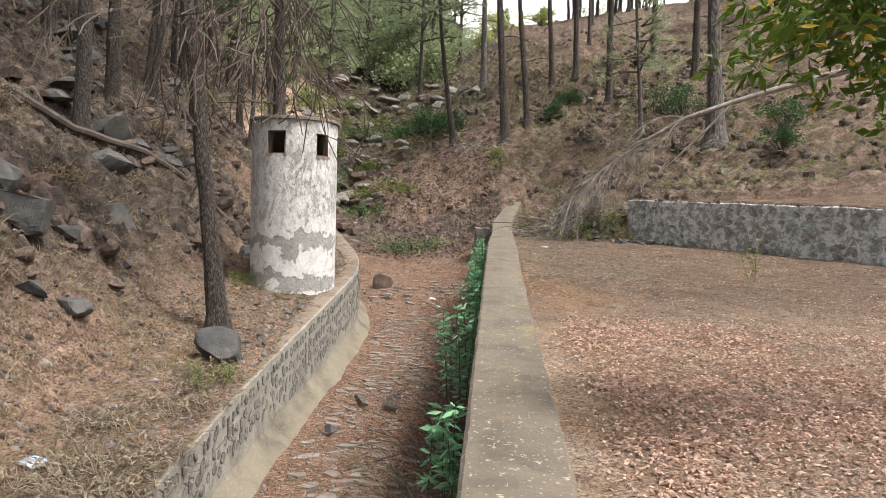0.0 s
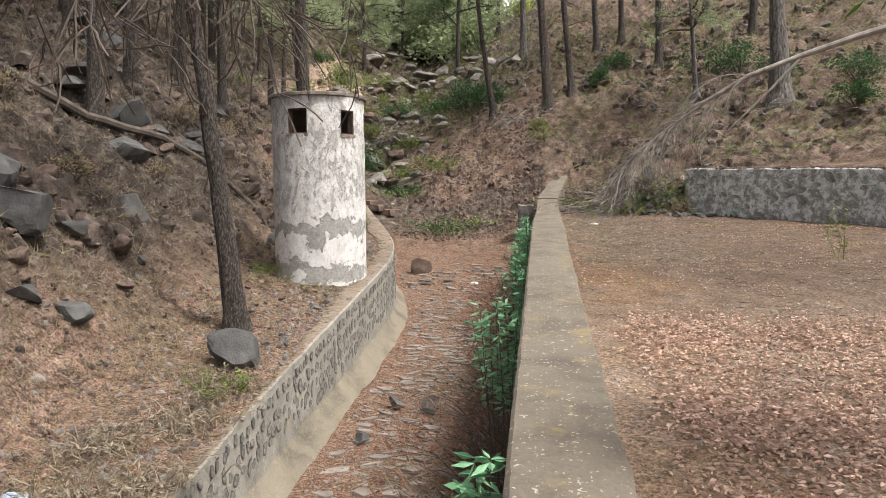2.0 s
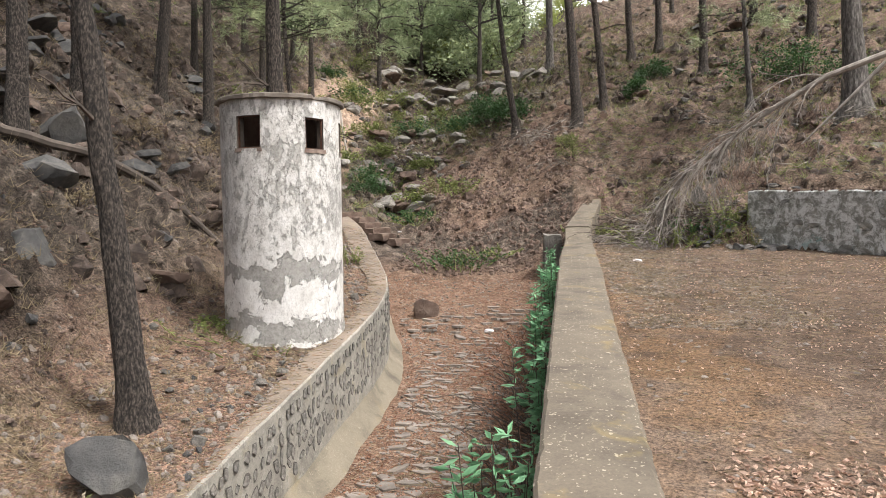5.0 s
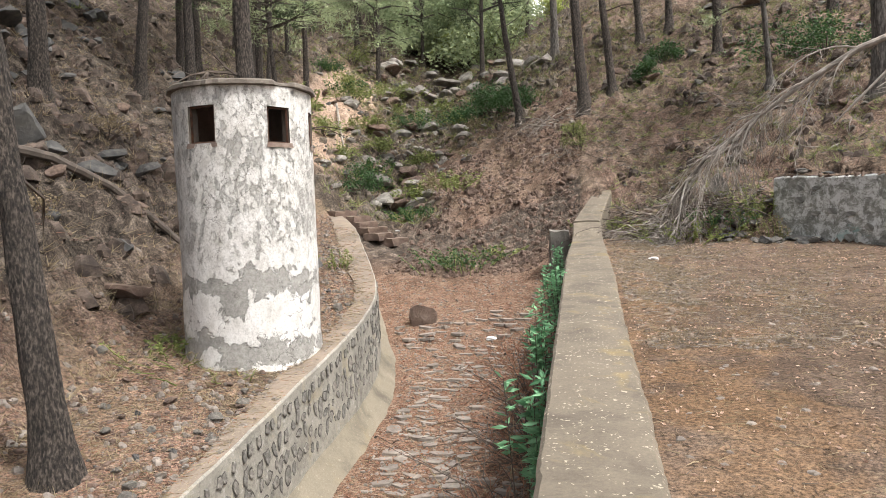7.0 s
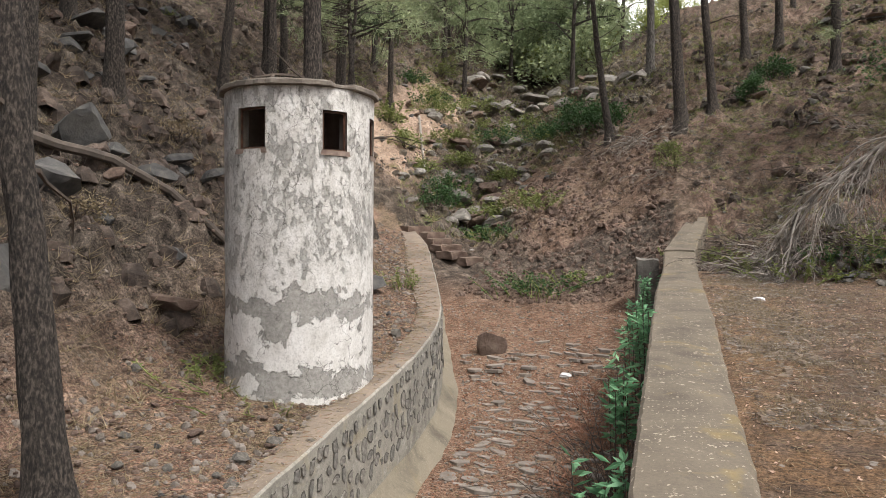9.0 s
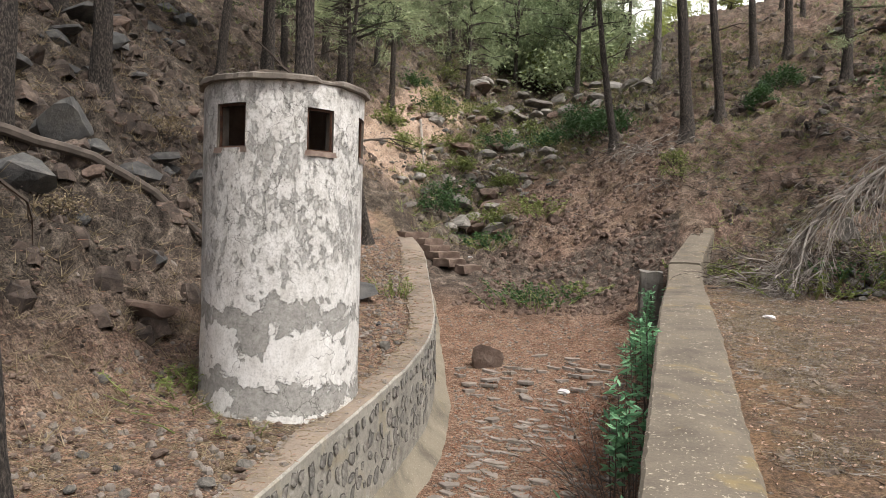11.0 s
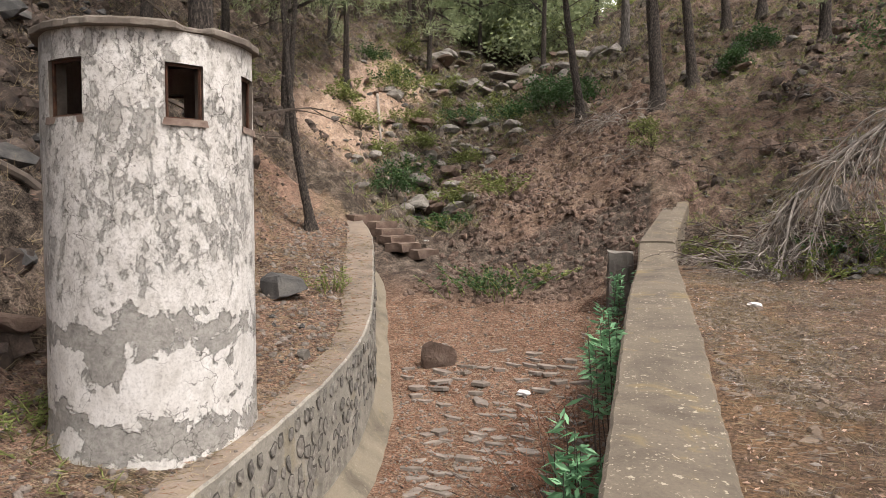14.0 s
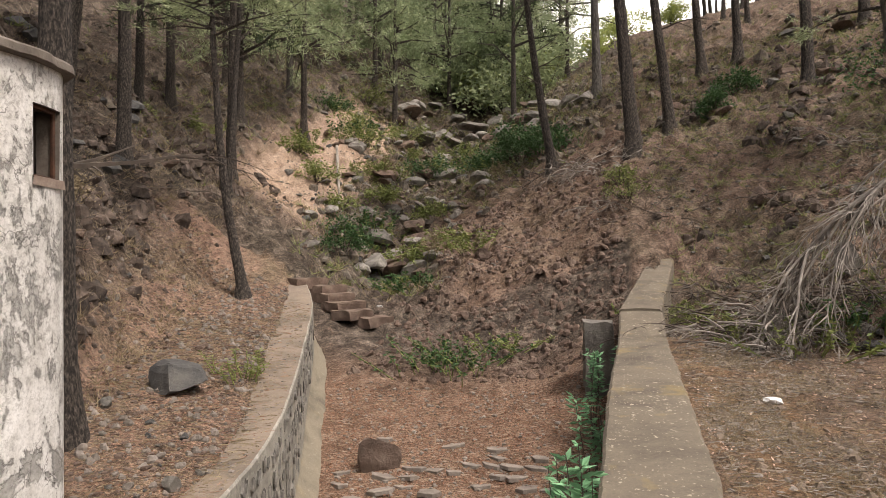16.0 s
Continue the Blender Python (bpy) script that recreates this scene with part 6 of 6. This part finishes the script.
cover("terrace_needles", "bits of straw on the terrace", M_DRY, "straw", 11000, on_terrace, 17, needles)
cover("terrace_bark", "dark bits of bark and twig on the terrace", M_DARKTWIG, "twigs", 3500, on_terrace, 37, needles)
cover("shelf_bark", "dark bits of bark and twig on the bank", M_DARKTWIG, "twigs", 9000, on_shelf, 38, needles)
cover("hill_twigs", "dark fallen twigs on the hillside", M_DARKTWIG, "twigs", 7000, on_hill, 43, lambda g, x, y, z, r: needles(g, x, y, z + 0.03, r))
cover("hill_straw", "straw and needles on the hillside", M_DRY, "straw", 2500, on_hill, 39, lambda g, x, y, z, r: needles(g, x, y, z + 0.02, r))
cover("ravine_straw", "straw and twigs along the ravine", M_DRY, "straw", 6000, grassy_ravine, 40, lambda g, x, y, z, r: needles(g, x, y, z + 0.03, r))
def smooth_left(y):
    return (lerp_table(y - 0.6, LEFT_X) + lerp_table(y, LEFT_X) + lerp_table(y + 0.6, LEFT_X)) / 3


def by_wall(rnd):
    y = rnd.uniform(4.5, 12.6)
    x = 0.8 + abs(rnd.gauss(0, 1.1))
    return (x, y) if rnd.random() < 0.15 + smooth(wobble(x, y * 0.6, 83.0), -0.1, 0.3) else (None, None)


cover("wallside_grass", "short yellow dry grass beside the wall", M_DRY, "dry grass", 2600, by_wall, 71, lambda g, x, y, z, r: tuft(g, x, y, z, r, 0.55, 8))
cover("wallside_straw", "pale straw and twigs beside the wall", M_DEADWOOD, "straw", 7000, by_wall, 72, needles)
cover("wallside_stones", "flat tan stones beside the wall", M_SUNKEN, "stones", 1400, by_wall, 73, lambda g, x, y, z, r: crag(0.015, 0.055)(g, x, y, z - 0.015, r))


def coping_bits(name, label, material, kind, count, seed, build):
    rnd = random.Random(seed)
    g = Geo()
    for k in range(count):
        y = rnd.uniform(-5, 15)
        x = smooth_left(y) - left_t(y) * (1 - rnd.random() ** 1.7 * 0.92)
        build(g, x, y, lerp_table(y, LEFT_Z) + 0.008, rnd)
    thing(name, label, kind, mesh=g.mesh(name, material), kind="stuff")


coping_bits("coping_needles", "reddish pine needles blown over the coping", M_REDSTALK, "pine needles", 1000, 51, needles)
coping_bits("coping_straw", "bits of straw on the coping", M_DRY, "straw", 3500, 52, needles)
coping_bits("coping_grit", "clods and pebbles on the coping", M_PAVE, "pebbles", 700, 53, lambda g, x, y, z, r: pebble(g, x - 0.03, y, z - 0.008, r))
cover("bed_needles", "bits of straw on the channel bed", M_DRY, "straw", 8000, in_bed, 18, needles)


# ---- pieces of walls and floor ----
def cobble_mesh(seed, w, h, square):
    """A rounded stone seen end on, to stand in a dark painted joint."""
    rnd = random.Random(seed)
    n = 9
    edge = []
    skew, taper = rnd.uniform(-0.25, 0.25), rnd.uniform(-0.25, 0.25)
    for i in range(n):
        a = 2 * math.pi * i / n
        c, s = math.cos(a), math.sin(a)
        if square:
            k = 1 / max(abs(c), abs(s)) * 0.85
            c, s = c * k, s * k
        k = rnd.uniform(0.78, 1.14)
        edge.append(((s * (1 + taper * c) + skew * c) * w * k, c * h * k))
    g = Geo()
    for d, k in ((-0.03, 1.0), (0.007, 0.97), (0.011, 0.84), (0.012, 0.35)):
        g.v += [(d + rnd.uniform(-0.002, 0.002), a * k, b * k) for a, b in edge]
    g.f = [(j * n + i, j * n + (i + 1) % n, (j + 1) * n + (i + 1) % n, (j + 1) * n + i) for j in range(3) for i in range(n)] + [tuple(3 * n + i for i in range(n))]
    return g.mesh("cobble", M_FACESTONE)


M_FACESTONE = plain("face_stone", [(0.3, (0.12, 0.112, 0.1)), (0.5, (0.25, 0.238, 0.215)), (0.75, (0.42, 0.405, 0.37))], 11, 0.92, 0.7, 0.012, vary=0.6)
# dark joint colour, also standing for the crescent of shade round each stone
M_SHADEJOINT = plain("shaded_joint", [(0.3, (0.055, 0.05, 0.044)), (0.7, (0.13, 0.12, 0.105))], 9, 0.95, 0.5, 0.01)
COBBLES = [cobble_mesh(k, 0.034 + 0.011 * (k % 4), 0.044 + 0.015 * (k % 5), k % 3 == 0) for k in range(24)]
TOP_COBBLES = [cobble_mesh(40 + k, 0.036 + 0.007 * (k % 3), 0.07, True) for k in range(8)]
JOINT_SHADE = Geo()
face_rest = Geo()
rnd = random.Random(17)
count = 0
y = -4.0
while y < 14.5:
    x, top, bed = smooth_left(y), lerp_table(y, LEFT_Z), lerp_table(y, BED)
    slope = math.degrees(math.atan2(smooth_left(y + 0.1) - smooth_left(y - 0.1), 0.2))
    z, row = top - 0.16, 0
    drop = rnd.uniform(0, 0.09)
    while z > bed + 0.5:
        me = rnd.choice(TOP_COBBLES if row == 0 else COBBLES)
        lean = 0.01 if z > top - 0.5 else 0.01 + 0.04 * (top - 0.5 - z) / max(0.3, top - bed)
        m = pose(x + lean, y + rnd.gauss(0, 0.024), z - drop * (row > 0) + rnd.gauss(0, 0.022), rnd.gauss(0, 16) - 4, 0, -slope)
        oy, oz, k = rnd.gauss(0, 0.007), rnd.gauss(0.004, 0.006), rnd.uniform(1.08, 1.26)
        # flat dark patch behind the stone: joint and its crescent shadow
        dark_ring = [m @ Vector((0.006, v.co.y * k + oy, v.co.z * k + oz)) for v in me.vertices[:9]]
        if rnd.random() < 0.9:
            JOINT_SHADE.add(dark_ring, [tuple(range(9))])
        if 0.6 < y < 9.2 and count < 300:
            ob = new("cobble", me)
            ob.parent = bank_wall
            ob.matrix_basis = m
            count += 1
        else:
            face_rest.add([m @ v.co for v in me.vertices], [tuple(p.vertices) for p in me.polygons])
        z -= rnd.uniform(0.17, 0.22)
        row += 1
    y += rnd.uniform(0.13, 0.165) if y < 14 else 0.3
tagged(part("joint_work", JOINT_SHADE, M_SHADEJOINT, bank_wall, "dark joints round the stones with their shade painted in"), kind="stuff")
tagged(part("cobblework", face_rest, M_FACESTONE, bank_wall), kind="stuff")


# rubble masonry of the terrace wall
M_RUBBLE = plain("painted_rubble", [(0.3, (0.14, 0.145, 0.13)), (0.5, (0.32, 0.325, 0.3)), (0.72, (0.6, 0.61, 0.59))], 5, 0.92, 0.7, 0.02, vary=0.5)
RUBBLE = []
for k in range(8):
    me = cobble_mesh(70 + k, 0.12 + 0.02 * (k % 4), 0.08 + 0.012 * (k % 3), False)
    me.materials.clear()
    me.materials.append(M_RUBBLE)
    RUBBLE.append(me)
u = 0.1
while u < 9.4:
    x0, y0 = 3.9 + 0.657 * u, 12.4 - 0.753 * u
    z = terrace(x0, y0) + 0.08
    while z < far_wall_top(u) - 0.16:
        me = rnd.choice(RUBBLE)
        m = pose(x0 - 0.753 * (0.065 - 0.055 * (z - terrace(x0, y0))), y0 - 0.657 * (0.065 - 0.055 * (z - terrace(x0, y0))), z + rnd.gauss(0, 0.02), rnd.gauss(0, 14), 0, 221.1)
        if rnd.random() < 0.3:
            m = m @ Matrix.Scale(rnd.uniform(0.5, 0.95), 4)
            ob = new("rubble_stone", me)
            ob.parent = terrace_wall
            ob.matrix_basis = m
        z += rnd.uniform(0.19, 0.24)
    u += rnd.uniform(0.27, 0.34)


def paver_mesh(seed):
    rnd = random.Random(seed)
    n = rnd.randint(5, 7)
    w, d = rnd.uniform(0.12, 0.2), rnd.uniform(0.095, 0.145)
    edge = [(math.cos(2 * math.pi * i / n + 0.2) * w * rnd.uniform(0.85, 1.15), math.sin(2 * math.pi * i / n + 0.2) * d * rnd.uniform(0.7, 1.2)) for i in range(n)]
    g = Geo()
    for z, k in ((-0.04, 1.0), (0.004, 1.0), (0.01, 0.88)):
        g.v += [(a * k, b * k, z) for a, b in edge]
    g.f = [(j * n + i, j * n + (i + 1) % n, (j + 1) * n + (i + 1) % n, (j + 1) * n + i) for j in range(2) for i in range(n)] + [tuple(2 * n + i for i in range(n))]
    return g.mesh("paving_stone", M_PAVE)


PAVERS = [paver_mesh(k) for k in range(16)]
pave_rest = Geo()
count = 0
y = -4.0
while y < 12.6:
    x = smooth_left(y) + 0.5 + rnd.uniform(0, 0.3)
    while x < -0.35:
        if rnd.random() < (0.9 - 0.6 * smooth(y, 9.5, 12.5)) * (0.35 + 0.65 * smooth(wobble(x * 1.1, y * 1.1, 19.0), -0.25, 0.05)):
            me = rnd.choice(PAVERS)
            m = pose(x, y + rnd.gauss(0, 0.035), land(x, y) + rnd.uniform(-0.012, 0.008), rnd.gauss(0, 3) - 5, rnd.gauss(0, 3), rnd.gauss(0, 25))
            if 1.5 < y < 10.5 and count < 300:
                ob = new("paving_stone", me)
                ob.parent = ground
                ob.matrix_basis = m
                count += 1
            else:
                pave_rest.add([m @ v.co for v in me.vertices], [tuple(p.vertices) for p in me.polygons])
        x += rnd.uniform(0.24, 0.34)
    y += rnd.uniform(0.19, 0.23)
# flat stones set in the soil along the wall
sunken = Geo()
for k in range(70):
    x, y = WALL_R + 0.2 + abs(rnd.gauss(0, 0.28)), rnd.uniform(4.6, 10.8)
    me = rnd.choice(PAVERS)
    m = Matrix.LocRotScale((x, y, land(x, y) - 0.017), Euler((rnd.gauss(0, 0.04), rnd.gauss(0, 0.04), rnd.uniform(0, 6.28))), (rnd.uniform(0.4, 0.85), rnd.uniform(0.5, 0.9), 1))
    sunken.add([m @ v.co for v in me.vertices], [tuple(p.vertices) for p in me.polygons])
tagged(part("sunken_paving", sunken, M_SUNKEN, ground, "flat stones sunk in the soil beside the wall"), kind="stuff")
tagged(part("paving", pave_rest, M_PAVE, ground, "worn paving of the channel bed"), kind="stuff")
